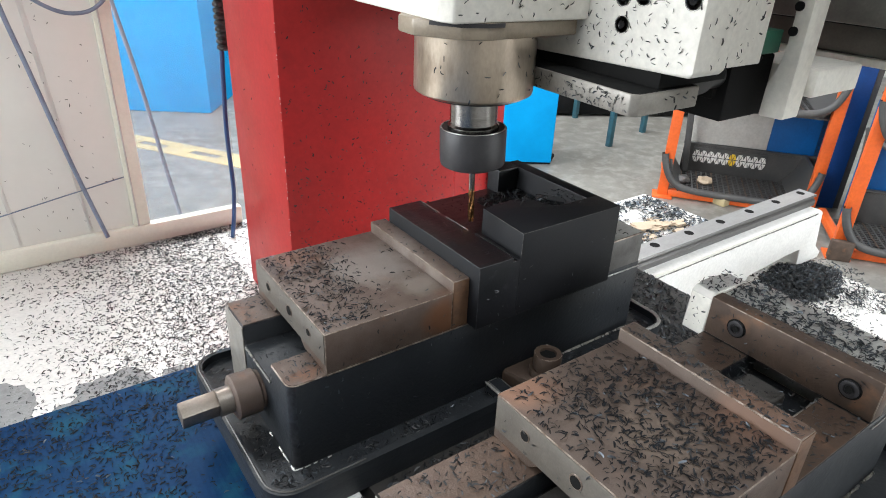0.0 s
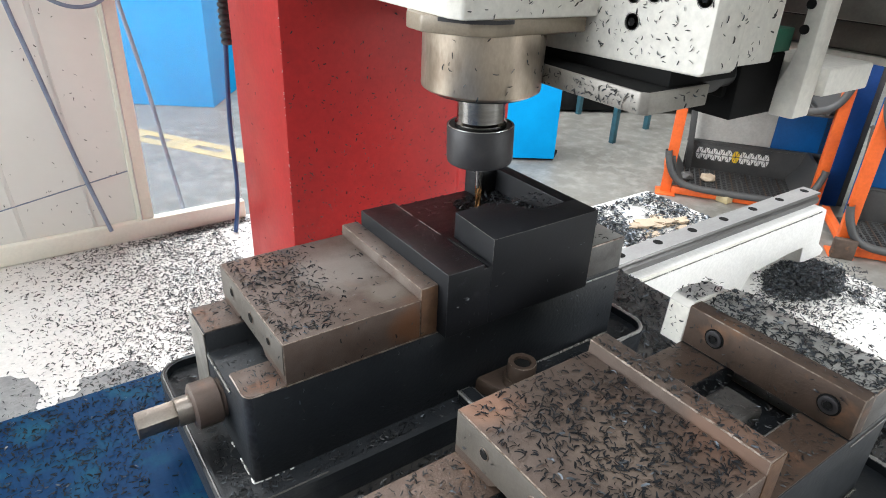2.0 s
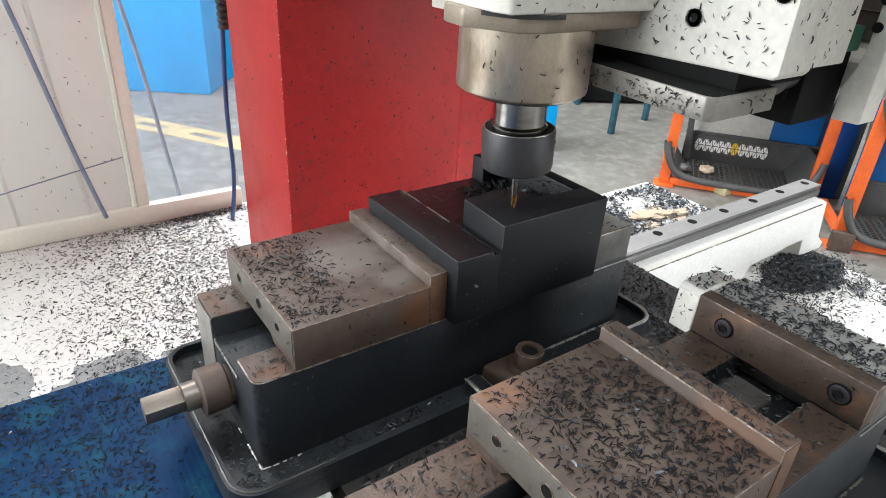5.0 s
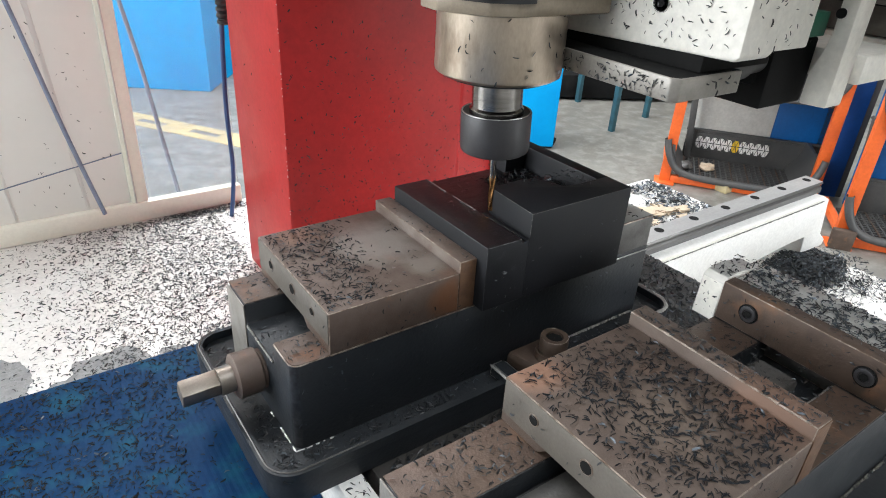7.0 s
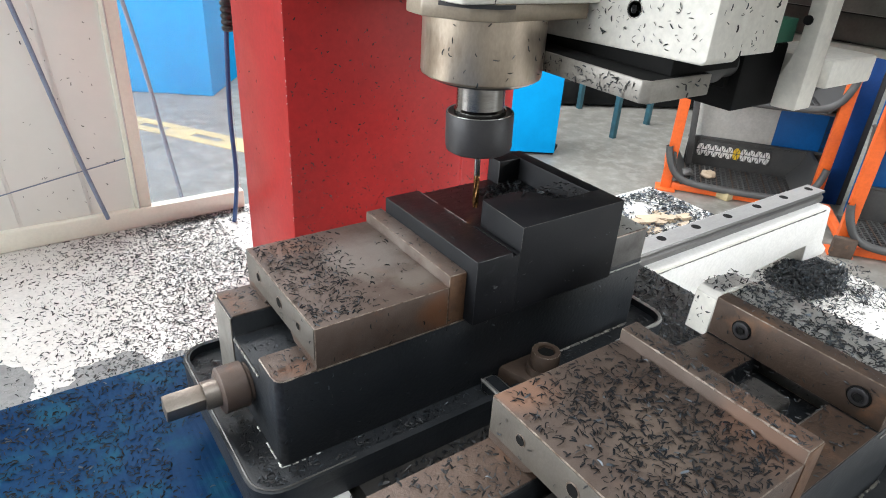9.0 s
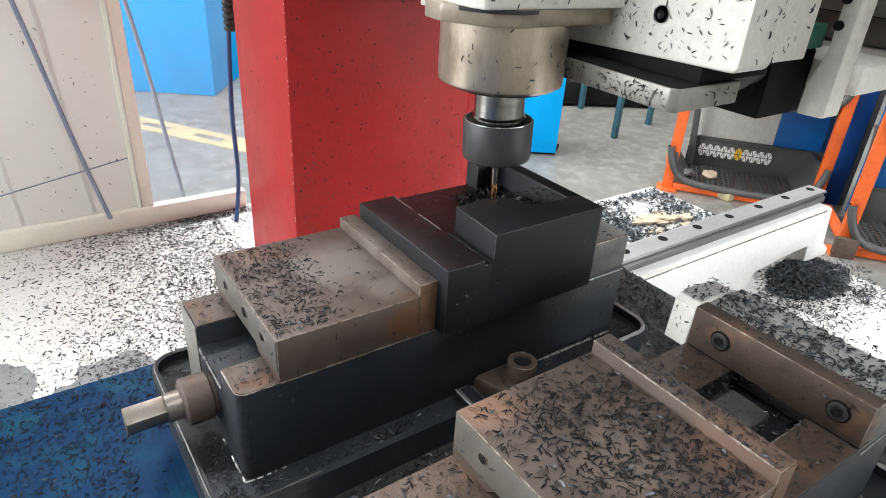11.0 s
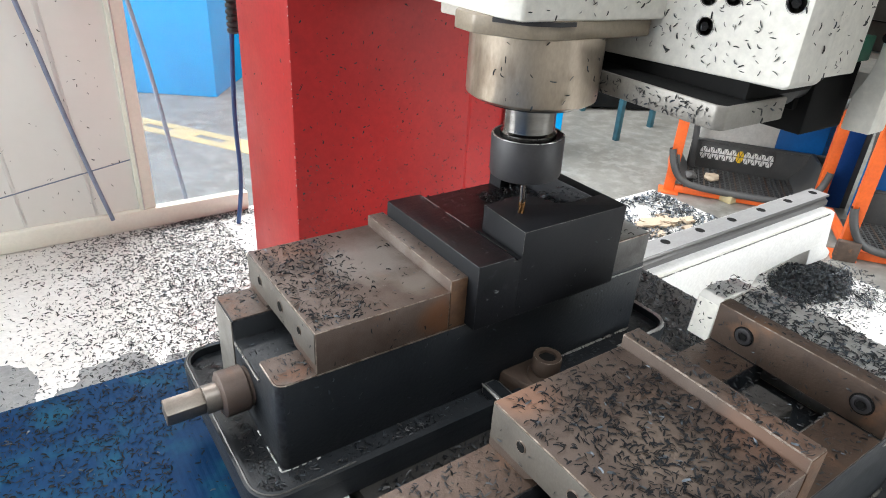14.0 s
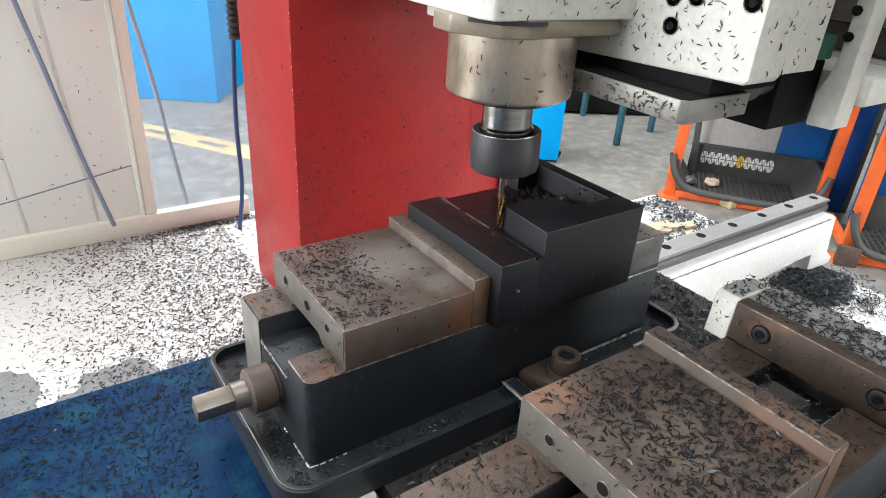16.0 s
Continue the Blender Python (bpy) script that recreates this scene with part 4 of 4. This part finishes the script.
# Housing and carriage plate run on unseen above to shade the column.
part("housing", prism([(0.140, 0.30), (0.128, -0.03), (0.133, -0.0455), (0.268, -0.060), (0.268, 0.30)], "z", 0.2255, 1.10, bev=0.0025), "cream", head, "cream spindle housing")
cp = bmesh.new()
add_prism(cp, [(-0.1686, 0.196), (-0.172, 0.200), (-0.172, 1.05), (0.25, 1.05), (0.25, 0.186), (-0.01, 0.191)], "x", 0.267, 0.309, bev=0.002)
part("carriage_plate", cp, "cream", head, "cream carriage plate")
part("carriage_back", box(0.3125, 0.369, -0.166, 0.25, 0.199, 0.60, bev=0.002), "cream", head)
# Solid near-black box fills the slide gap in place of its shade.
part("slide_gap_shade", box(0.370, 0.430, -0.128, 0.25, 0.16, 0.60, bev=0.002), "dark", head, "dark filler for the shaded slide gap")
part("green_strip", box(0.385, 0.425, -0.150, 0.0, 0.202, 0.222, bev=0.001), "green", head, "green strip")
ap = bmesh.new()
add_prism(ap, [(-0.172, 0.1445), (-0.172, 0.60), (-0.157, 0.60), (-0.157, 0.205), (-0.154, 0.188), (-0.148, 0.172), (-0.1475, 0.1435)], "x", 0.4215, 0.4490, bev=0.002)
part("rear_plate", ap, "cream", head, "cream rear plate")
part("bracket", box(0.4492, 0.534, -0.180, -0.10, 0.1635, 0.189, bev=0.003), "cream", head, "cream bracket")
# The plate's level top takes the near-black material.
part("lower_plate", prism([(0.240, -0.149), (0.235, -0.143), (0.241, 0.06), (0.316, 0.06), (0.316, -0.149)], "z", 0.1645, 0.1825, bev=0.0015), "greysteel", head, "grey lower steel plate with a black top", top="dark")
# Two black boxes stand for the shade in the gap and underside.
part("gap_shade", box(0.2685, 0.36, -0.143, 0.06, 0.1825, 0.1985, bev=0.001), "dark", head, "black filler for the shaded gap")
part("underside_block", box(0.376, 0.445, -0.138, 0.0, 0.140, 0.1985, bev=0.003), "dark", head, "black block for the shaded underside")
part("cable_gland", turned([(0.0145, 0.315), (0.0160, 0.318), (0.0160, 0.352), (0.0125, 0.356), (0.0125, 0.377)], axis="x", at=(0, -0.122, 0.1815), seg=28), "rubber", head, "black round cable gland")
for y, z in ((-0.0974, 0.2267), (-0.0948, 0.2475), (-0.115, 0.250), (-0.1605, 0.2516)):
    q = part("bolt_recess", turned([(0.0075, -0.0006), (0.0075, 0.0004), (0.0060, 0.0004)], axis="x", at=(0.267, y, z), seg=28, caps=False), "castgrey", head)
    part("bolt", turned([(0.0066, -0.0009), (0.0062, 0.0), (0.0002, 0.0)], axis="x", at=(0.267, y, z), seg=28, caps=False), "nut", q)
    part("socket", turned([(0.0036, -0.0014), (0.0036, -0.001), (0.0002, -0.001)], axis="x", at=(0.267, y, z), seg=6, caps=False), "dark", q)
for z in (0.222, 0.243):
    part("plate_bolt", turned([(0.0042, -0.0012), (0.0042, 0.001)], axis="x", at=(0.4215, -0.160, z), seg=16), "dark", head)
ON_HEAD.append(head)

# tool: collet chuck and end mill turn with the spindle
tool = thing("collet_chuck", "black collet chuck holding a slim end mill", "tool holder")
part("holder", turned([(0.0245, 0.108), (0.0245, 0.1270), (0.0225, 0.1290), (0.0225, 0.156)], seg=56), "steel", tool, "polished steel holder")
nt = bmesh.new()
add_turned(nt, [(0.008, 0.0890), (0.020, 0.0872), (0.0290, 0.0876), (0.0311, 0.0890), (0.0319, 0.0925), (0.0320, 0.1237), (0.0316, 0.1244), (0.0290, 0.1244), (0.0262, 0.1229), (0.0246, 0.1227)], seg=64)
part("collet_nut", nt, "nut", tool, "black collet nut")
part("nut_rim", turned([(0.0313, 0.12415), (0.0312, 0.1248), (0.0300, 0.1248), (0.0299, 0.12415)], seg=64, caps=False), "bright", tool, "thin bright nut rim")
ml = bmesh.new()
seg, top, bot = 12, 0.062, 0.0262
add_turned(ml, [(0.0029, 0.060), (0.0030, 0.0895)], seg=20)
part("mill_shank", ml, "steel", tool, "steel cutter shank")
fl = bmesh.new()
prev = None
for i in range(25):
    h = bot + (top - bot) * i / 24
    tw = radians(150) * i / 24
    ring = []
    for k in range(24):
        a = 2 * math.pi * k / 24
        r = 0.0030 if (k % 6) in (0, 1) else (0.0024 if (k % 6) in (2, 5) else 0.0019)
        ring.append(fl.verts.new((r * math.cos(a + tw), r * math.sin(a + tw), h)))
    if prev:
        for k in range(24):
            fl.faces.new((prev[k], prev[(k + 1) % 24], ring[(k + 1) % 24], ring[k]))
    else:
        fl.faces.new(list(reversed(ring)))
    prev = ring
fl.faces.new(prev)
part("flutes", fl, "brass", tool, "straw-coloured spiral flutes")
SPIN.append(tool)

# ---- chips ----
UP = (0, 0, 1)


def chips_on(name, places, size, label, carrier=None, ups=None, **k):
    ob = chip_heap(name, places, ups or [UP] * len(places), size, label, **k)
    if carrier is not None:
        carrier.append(ob)
    return ob


# on the sliding jaws, thinner near the clean right part of the gripping vise
chips_on("metal_chips", scatter(950, 0.002, 0.122, 0.004, 0.147, 0.0002, 11, 0.4, 40, lambda x, y: max(0.05, min(1.0, (0.085 + 0.12 * (y - 0.075) * (1 if y < 0.075 else 0.2) - x) / 0.035))), 0.0057, "dark curled steel chips on the vise jaw", ON_TABLE, seed=11, wide=0.22, light=0.10, mats=("chipdull", "chiplight"))
chips_on("metal_chips", scatter(1650, 0.076, 0.196, -0.276, -0.131, 0.0002, 12, 0.25, 34, lambda x, y: 1.0 if x > 0.10 and y < -0.15 else 0.5), 0.0060, "dark curled steel chips on the vise jaw", ON_TABLE, seed=12, wide=0.22, light=0.10, mats=("chipdull", "chiplight"))
chips_on("metal_chips", scatter(34, 0.127, 0.143, 0.004, 0.147, 0.0111, 13) + scatter(240, 0.199, 0.215, -0.276, -0.131, 0.0111, 14), 0.0052, "dark steel chips on the jaw plates", ON_TABLE, seed=13)
chips_on("metal_chips", scatter(1250, 0.332, 0.396, -0.277, -0.130, -0.0025, 15, 0.5, 30), 0.0066, "blue-grey steel chips on the fixed jaw", ON_TABLE, seed=15, light=0.45)
chips_on("metal_chips", scatter(70, 0.326, 0.389, 0.004, 0.147, -0.0025, 16), 0.006, "dark steel chips on the fixed jaw", ON_TABLE, seed=16)
chips_on("metal_chips", scatter(60, -0.03, 0.002, 0.003, 0.036, -0.038, 17) + scatter(70, -0.03, 0.01, 0.106, 0.147, -0.038, 18) + scatter(90, -0.03, 0.02, 0.042, 0.1, -0.0598, 19), 0.0048, "dark steel chips on the vise ways", ON_TABLE, seed=17)
chips_on("metal_chips", scatter(130, -0.024, 0.07, -0.276, -0.242, -0.038, 20) + scatter(190, -0.024, 0.07, -0.173, -0.131, -0.038, 21) + scatter(560, 0.218, 0.325, -0.276, -0.131, -0.038, 22, 0.4) + scatter(420, 0.216, 0.275, -0.185, -0.133, -0.0375, 58, 0.3), 0.0052, "dark steel chips on the vise ways", ON_TABLE, seed=20)
# round the base rims and on the table
chips_on("metal_chips", scatter(620, -0.056, 0.42, -0.0235, -0.003, -0.1262, 23, 0.6, 30, lambda x, y: 1.0 if x < 0.12 else 0.35) + scatter(360, -0.056, -0.036, -0.03, 0.18, -0.1262, 24) + scatter(260, 0.392, 0.422, -0.03, 0.18, -0.1262, 25), 0.0054, "dark steel chips in the vise base tray", ON_TABLE, seed=23, light=0.16)
chips_on("metal_chips", scatter(1500, 0.036, 0.55, -0.0842, -0.034, -0.1505, 26) + scatter(5000, 0.434, 0.556, -0.3, 0.19, -0.1505, 27), 0.0075, "dark steel chips heaped on the table", ON_TABLE, seed=26, light=0.3, tilt=0.9)
chips_on("metal_chips", scatter(16, -0.009, 0.011, -0.078, -0.036, -0.1518, 61), 0.006, "dark chips on the white table end", ON_TABLE, seed=61)
# on the workpiece
chips_on("metal_chips", [(x, y, 0.0232 + 0.019 * max(0.0, 1 - math.hypot((x - 0.275) / 0.04, (y - 0.055) / 0.04)) * (0.7 + 0.3 * math.sin(x * 900 + y * 700)))
                         for x, y, z in scatter(900, 0.238, 0.304, 0.022, 0.122, 0, 28, 0.3, 40)], 0.0078, "dark steel chips piled in the milled pocket", ON_TABLE, seed=28, light=0.16, tilt=0.9)
chips_on("metal_chips", scatter(70, 0.235, 0.30, 0.008, 0.05, 0.0490, 38, 0, 1, lambda x, y: 1.0 if y > 0.05 - 0.6 * (x - 0.215) else 0.0), 0.006, "dark steel chips lying on the workpiece", ON_TABLE, seed=38, light=0.12)
chips_on("metal_chips", scatter(60, 0.19, 0.27, 0.10, 0.14, 0.0232, 29) + scatter(40, 0.15, 0.30, -0.01, 0.13, 0.0268, 30, 0, 1, lambda x, y: 1.0 if x < 0.182 else 0.0), 0.004, "fine dark chips on the workpiece", ON_TABLE, seed=29)
# on the bellows cover
chips_on("metal_chips", scatter(9000, -0.40, -0.02, -0.20, 0.288, -0.2006, 31, 0.40, 26, lambda x, y: 1.0 if x < -0.10 or y > 0.17 else 0.12), 0.0060, "dark steel chips on the bellows cover", ON_TABLE, seed=31, light=0.03, mats=("chipdull", "chiplight"))
# on the white bed: thick towards the column, thin far out
chips_on("metal_chips", scatter(12500, -0.42, 0.157, 0.40, 0.925, LEDGE_Z + 0.0007, 32, 0.35, 12, lambda x, y: min(1.0, 0.05 + (1.25 if y < 0.62 else 1.0) * max(0.0, (x + 0.28) / 0.33) ** 1.5)), 0.0072, "dark curled chips strewn over the white bed", seed=32, light=0.10)
chips_on("metal_chips", scatter(350, 0.0, 0.2, 0.86, 0.925, LEDGE_Z, 33) + scatter(420, 0.08, 0.235, 0.898, 0.926, LEDGE_Z + 0.001, 59) + scatter(300, 0.15, 0.24, 0.69, 0.915, LEDGE_Z + 0.0007, 62), 0.008, "dark chips along the guard's sill", seed=33)
chips_on("metal_chips", scatter(80, 0.334, 0.388, -0.127, -0.106, 0.0005, 37), 0.0058, "dark chips on the white stop block", ON_TABLE, seed=37, tilt=0.8)
# behind the guide rail and between the rails
chips_on("metal_chips", scatter(3200, 1.0, 1.345, 0.32, 0.68, BED_Z + 0.003, 34, 0.8, 9, lambda x, y: 0.5 if math.hypot((x - 1.18) / 0.085, (y - 0.515) / 0.055) < 1 else 1.0), 0.017, "blue-grey chips matted on the white bed", seed=34, light=0.72, tilt=0.7, wide=0.3)


def mound(name, cx, cy, rx, ry, h, z, seed, label):
    """The solid core of a chip heap, with an uneven outline."""
    b = bmesh.new()
    rings, seg = 10, 40
    grid = []
    for i in range(rings + 1):
        row = []
        for k in range(seg):
            a = 2 * math.pi * k / seg
            edge = 1 + 0.35 * noise.noise(Vector((math.cos(a) * 1.7, math.sin(a) * 1.7, seed)))
            r = edge * i / rings
            x, y = cx + rx * r * math.cos(a), cy + ry * r * math.sin(a)
            row.append(b.verts.new((x, y, z + h * (1 - (i / rings) ** 1.5) + 0.006 * noise.noise(Vector((x * 60, y * 60, seed))) * (1 - i / rings) - (0.002 if i == rings else 0))))
        grid.append(row)
    for p, q in zip(grid, grid[1:]):
        for k in range(seg):
            b.faces.new((p[k], p[(k + 1) % seg], q[(k + 1) % seg], q[k]))
    bmesh.ops.remove_doubles(b, verts=b.verts[:], dist=1e-5)
    bmesh.ops.recalc_face_normals(b, faces=b.faces[:])
    return tagged(part(name, b, "chip"), label, "metal chips", kind="stuff")


mound("chip_heap", 1.240, 0.160, 0.090, 0.048, 0.010, BED_Z, 4, "matted heap of dark chips on the white bed")


def pile(cx, cy, rx, ry, h, z, n, seed):
    g = rays(seed)
    out = []
    while len(out) < n:
        u, w = g.uniform(-1, 1), g.uniform(-1, 1)
        r = math.hypot(u, w) * (1 + 0.25 * noise.noise(Vector((u * 2, w * 2, seed))))
        if r < 1:
            out.append((cx + u * rx, cy + w * ry, z + h * (1 - r) * g.uniform(0.75, 1.0)))
    return out


chips_on("metal_chips", pile(1.240, 0.158, 0.135, 0.076, 0.017, BED_Z, 4300, 35) + pile(1.240, 0.140, 0.175, 0.105, 0.006, BED_Z, 1100, 40) + pile(1.10, 0.09, 0.20, 0.09, 0.010, BED_Z, 1100, 36) + pile(1.30, 0.02, 0.06, 0.07, 0.006, BED_Z, 420, 39) + scatter(900, 0.9, 1.355, -0.3, 0.18, BED_Z, 36), 0.011, "heap of blue-grey chips on the white bed", seed=35, light=0.42, tilt=0.9)


# stuck to upright faces
def on_face(n, a, ea, eb, out, seed, weight=None):
    g = rays(seed)
    a, ea, eb, o = (np.array(q, float) for q in (a, ea, eb, out))
    pts = []
    while len(pts) < n:
        u, w = g.random(), g.random()
        if weight and g.random() > weight(u, w):
            continue
        pts.append(tuple(a + ea * u + eb * w))
    return pts, [tuple(o)] * n


p, u = on_face(300, (0.2668, -0.168, 0.20), (0, 0.14, 0), (0, 0, 0.12), (-1, 0, 0), 41)
chips_on("stuck_chips", p, 0.0052, "dark chips stuck to the carriage plate", ON_HEAD, u, seed=41, light=0.04, tilt=0.12, wide=0.2)
p, u = on_face(60, (0.135, -0.0460, 0.228), (0.130, -0.0140, 0), (0, 0, 0.05), (0, -1, 0), 42)
chips_on("stuck_chips", p, 0.006, "dark chips stuck to the spindle housing", ON_HEAD, u, seed=42, light=0.04, tilt=0.15)
p, u = on_face(45, (0.270, -0.1722, 0.203), (0.09, 0.001, 0), (0, 0, 0.07), (0, -1, 0), 43)
chips_on("stuck_chips", p, 0.0055, "dark chips stuck to the carriage edge", ON_HEAD, u, seed=43, light=0.04, tilt=0.15)
p, u = on_face(150, (0.2352, -0.142, 0.166), (0.0045, 0.15, 0), (0, 0, 0.0145), (-1, 0, 0), 44)
chips_on("stuck_chips", p, 0.0045, "dark chips stuck to the lower plate", ON_HEAD, u, seed=44, light=0.1, tilt=0.15)
p, u = on_face(10, (0.245, -0.1492, 0.167), (0.065, 0, 0), (0, 0, 0.0135), (0, -1, 0), 45)
chips_on("stuck_chips", p, 0.006, "dark chips stuck to the lower plate", ON_HEAD, u, seed=45, tilt=0.15)
g = rays(46)
ang = [radians(a) for a in g.uniform(195, 320, 26)]
chips_on("stuck_chips", [(NOSE[0] + 0.0552 * math.cos(a), NOSE[1] + 0.0552 * math.sin(a), g.uniform(0.158, 0.212)) for a in ang], 0.0055, "dark chips stuck to the spindle nose", ON_HEAD,
         [(math.cos(a), math.sin(a), 0) for a in ang], seed=46, tilt=0.1)
p, u = on_face(1250, (0.16, 0.4615, LEDGE_Z + 0.02), (0.40, 0, 0), (0, 0, 0.56), (0, -1, 0), 47, lambda a, b: 0.15 + 0.85 * (1 - b) ** 1.3)
chips_on("stuck_chips", p + [(0.2214 + 0.0015 * k, 0.4613, -0.118 - 0.003 * k) for k in range(-2, 3)], 0.0047, "dark chips stuck to the red column", ups=u + [(0, -1, 0)] * 5, seed=47, tilt=0.1, wide=0.34, light=0.0)
p, u = on_face(40, (0.1575, 0.48, LEDGE_Z + 0.02), (0, 0.185, 0), (0, 0, 0.5), (-1, 0, 0), 48)
chips_on("stuck_chips", p, 0.006, "dark chips stuck to the red column", ups=u, seed=48, tilt=0.1)
p, u = on_face(110, (-0.35, wy + 0.0075, -0.27), (0.35, 0, 0), (0, 0, 0.42), (0, -1, 0), 49)
chips_on("stuck_chips", p, 0.006, "dark chips stuck to the plastic window", ups=u, seed=49, tilt=0.1)
for jx, jy, sd in ((0.0, 0.0, 50), (0.0722, -0.2786, 51)):
    p, u = on_face(16, (jx - 0.0009, jy + 0.004, -0.034), (0, 0.142, 0), (0, 0, 0.032), (-1, 0, 0), sd)
    chips_on("stuck_chips", p, 0.005, "dark chips stuck to the jaw's end", ON_TABLE, u, seed=sd, tilt=0.1)
p, u = on_face(20, (0.0, -0.0004, -0.036), (0.13, 0, 0), (0, 0, 0.034), (0, -1, 0), 52)
chips_on("stuck_chips", p, 0.005, "dark chips stuck to the jaw's side", ON_TABLE, u, seed=52, tilt=0.1)

p, u = on_face(70, (-0.03, -0.0010, -0.124), (0.40, 0, 0), (0, 0, 0.083), (0, -1, 0), 53)
chips_on("stuck_chips", p, 0.005, "dark chips stuck to the vise body", ON_TABLE, u, seed=53, tilt=0.1, light=0.35)
p, u = on_face(24, (0.15, -0.0148, -0.03), (0.165, 0, 0), (0, 0, 0.05), (0, -1, 0), 54)
chips_on("stuck_chips", p, 0.0045, "fine chips stuck to the workpiece", ON_TABLE, u, seed=54, tilt=0.1, light=0.3)
p, u = on_face(14, (0.3295, -0.126, -0.040), (0.002, 0, 0.033), (0, 0.018, 0), (-1, 0, 0), 55)
chips_on("stuck_chips", p, 0.0055, "dark chips stuck to the stop block", ON_TABLE, u, seed=55, tilt=0.1)
p, u = on_face(24, (0.0722, -0.2788, -0.036), (0.125, 0, 0), (0, 0, 0.034), (0, -1, 0), 56)
chips_on("stuck_chips", p, 0.005, "dark chips stuck to the jaw's side", ON_TABLE, u, seed=56, tilt=0.1)
p, u = on_face(40, (0.3278, -0.274, -0.036), (0, 0.142, 0), (0, 0, 0.033), (-1, 0, 0), 57)
chips_on("stuck_chips", p, 0.0045, "dark chips stuck to the fixed jaw plate", ON_TABLE, u, seed=57, tilt=0.1, light=0.0)

# wet sludge along the bellows and dried coolant
b = bmesh.new()
g = rays(60)
for i, (cx, cy, rx, ry) in enumerate(((-0.262, 0.505, 0.046, 0.055), (-0.30, 0.47, 0.07, 0.075), (-0.135, 0.465, 0.045, 0.040), (-0.105, 0.470, 0.035, 0.038), (-0.175, 0.435, 0.05, 0.030), (-0.04, 0.455, 0.022, 0.022))):
    pts = []
    for k in range(48):
        a = 2 * math.pi * k / 48
        r = 1 + 0.3 * noise.noise(Vector((math.cos(a) * 1.6 + cx * 20, math.sin(a) * 1.6, 3))) + 0.12 * noise.noise(Vector((math.cos(a) * 6, math.sin(a) * 6, cx * 30)))
        pts.append((cx + r * rx * math.cos(a), cy + r * ry * math.sin(a)))
    add_prism(b, pts, "z", LEDGE_Z - 0.001, LEDGE_Z + 0.0002 + 0.00015 * i)
tagged(part("sludge_patch", b, "oil"), "wet grey coolant sludge on the white bed", "sludge", kind="stuff")
b = bmesh.new()
for i in range(16):
    cx, cy, rr = 1.175 + 0.075 * g.normal(0, 0.6), 0.515 + 0.040 * g.normal(0, 0.6), g.uniform(0.010, 0.026)
    pts = []
    for k in range(22):
        a = 2 * math.pi * k / 22
        r = rr * (0.9 + 0.9 * noise.noise(Vector((math.cos(a) * 1.5 + cx * 20, math.sin(a) * 1.5, 5 + i))))
        pts.append((cx + r * 1.3 * math.cos(a), cy + r * 0.8 * math.sin(a)))
    add_prism(b, pts, "z", BED_Z + 0.0004 + 0.0001 * i, BED_Z + 0.0035 + 0.0005 * i)
tagged(part("dried_patch", b, "tan"), "tan dried coolant crust on the white bed", "stain", kind="stuff")


def motions():
    for ob in ON_TABLE:
        m = ob.matrix_basis.copy()
        walk(ob, [(t, Matrix.Translation((x, 0, 0)) @ m) for t, x in TABLE_X])
    for ob in ON_HEAD:
        m = ob.matrix_basis.copy()
        walk(ob, [(t, Matrix.Translation((0, y, 0)) @ m) for t, y in HEAD_Y])
    for ob in SPIN:
        # the spindle's turn, slowed to what the keys allow
        lean = Matrix.Translation((0, 0, 0.0265)) @ Matrix.Rotation(radians(-2.0), 4, Vector((0.59, 0.807, 0))) @ Matrix.Translation((0, 0, -0.0265))
        rows = []
        for i in range(len(HEAD_Y)):
            t, y = HEAD_Y[i]
            rows.append((t, Matrix.Translation((0.199, y, 0)) @ lean @ pose(0, 0, 0, 0, 0, (70 * i) % 360)))
        walk(ob, rows)


motions()
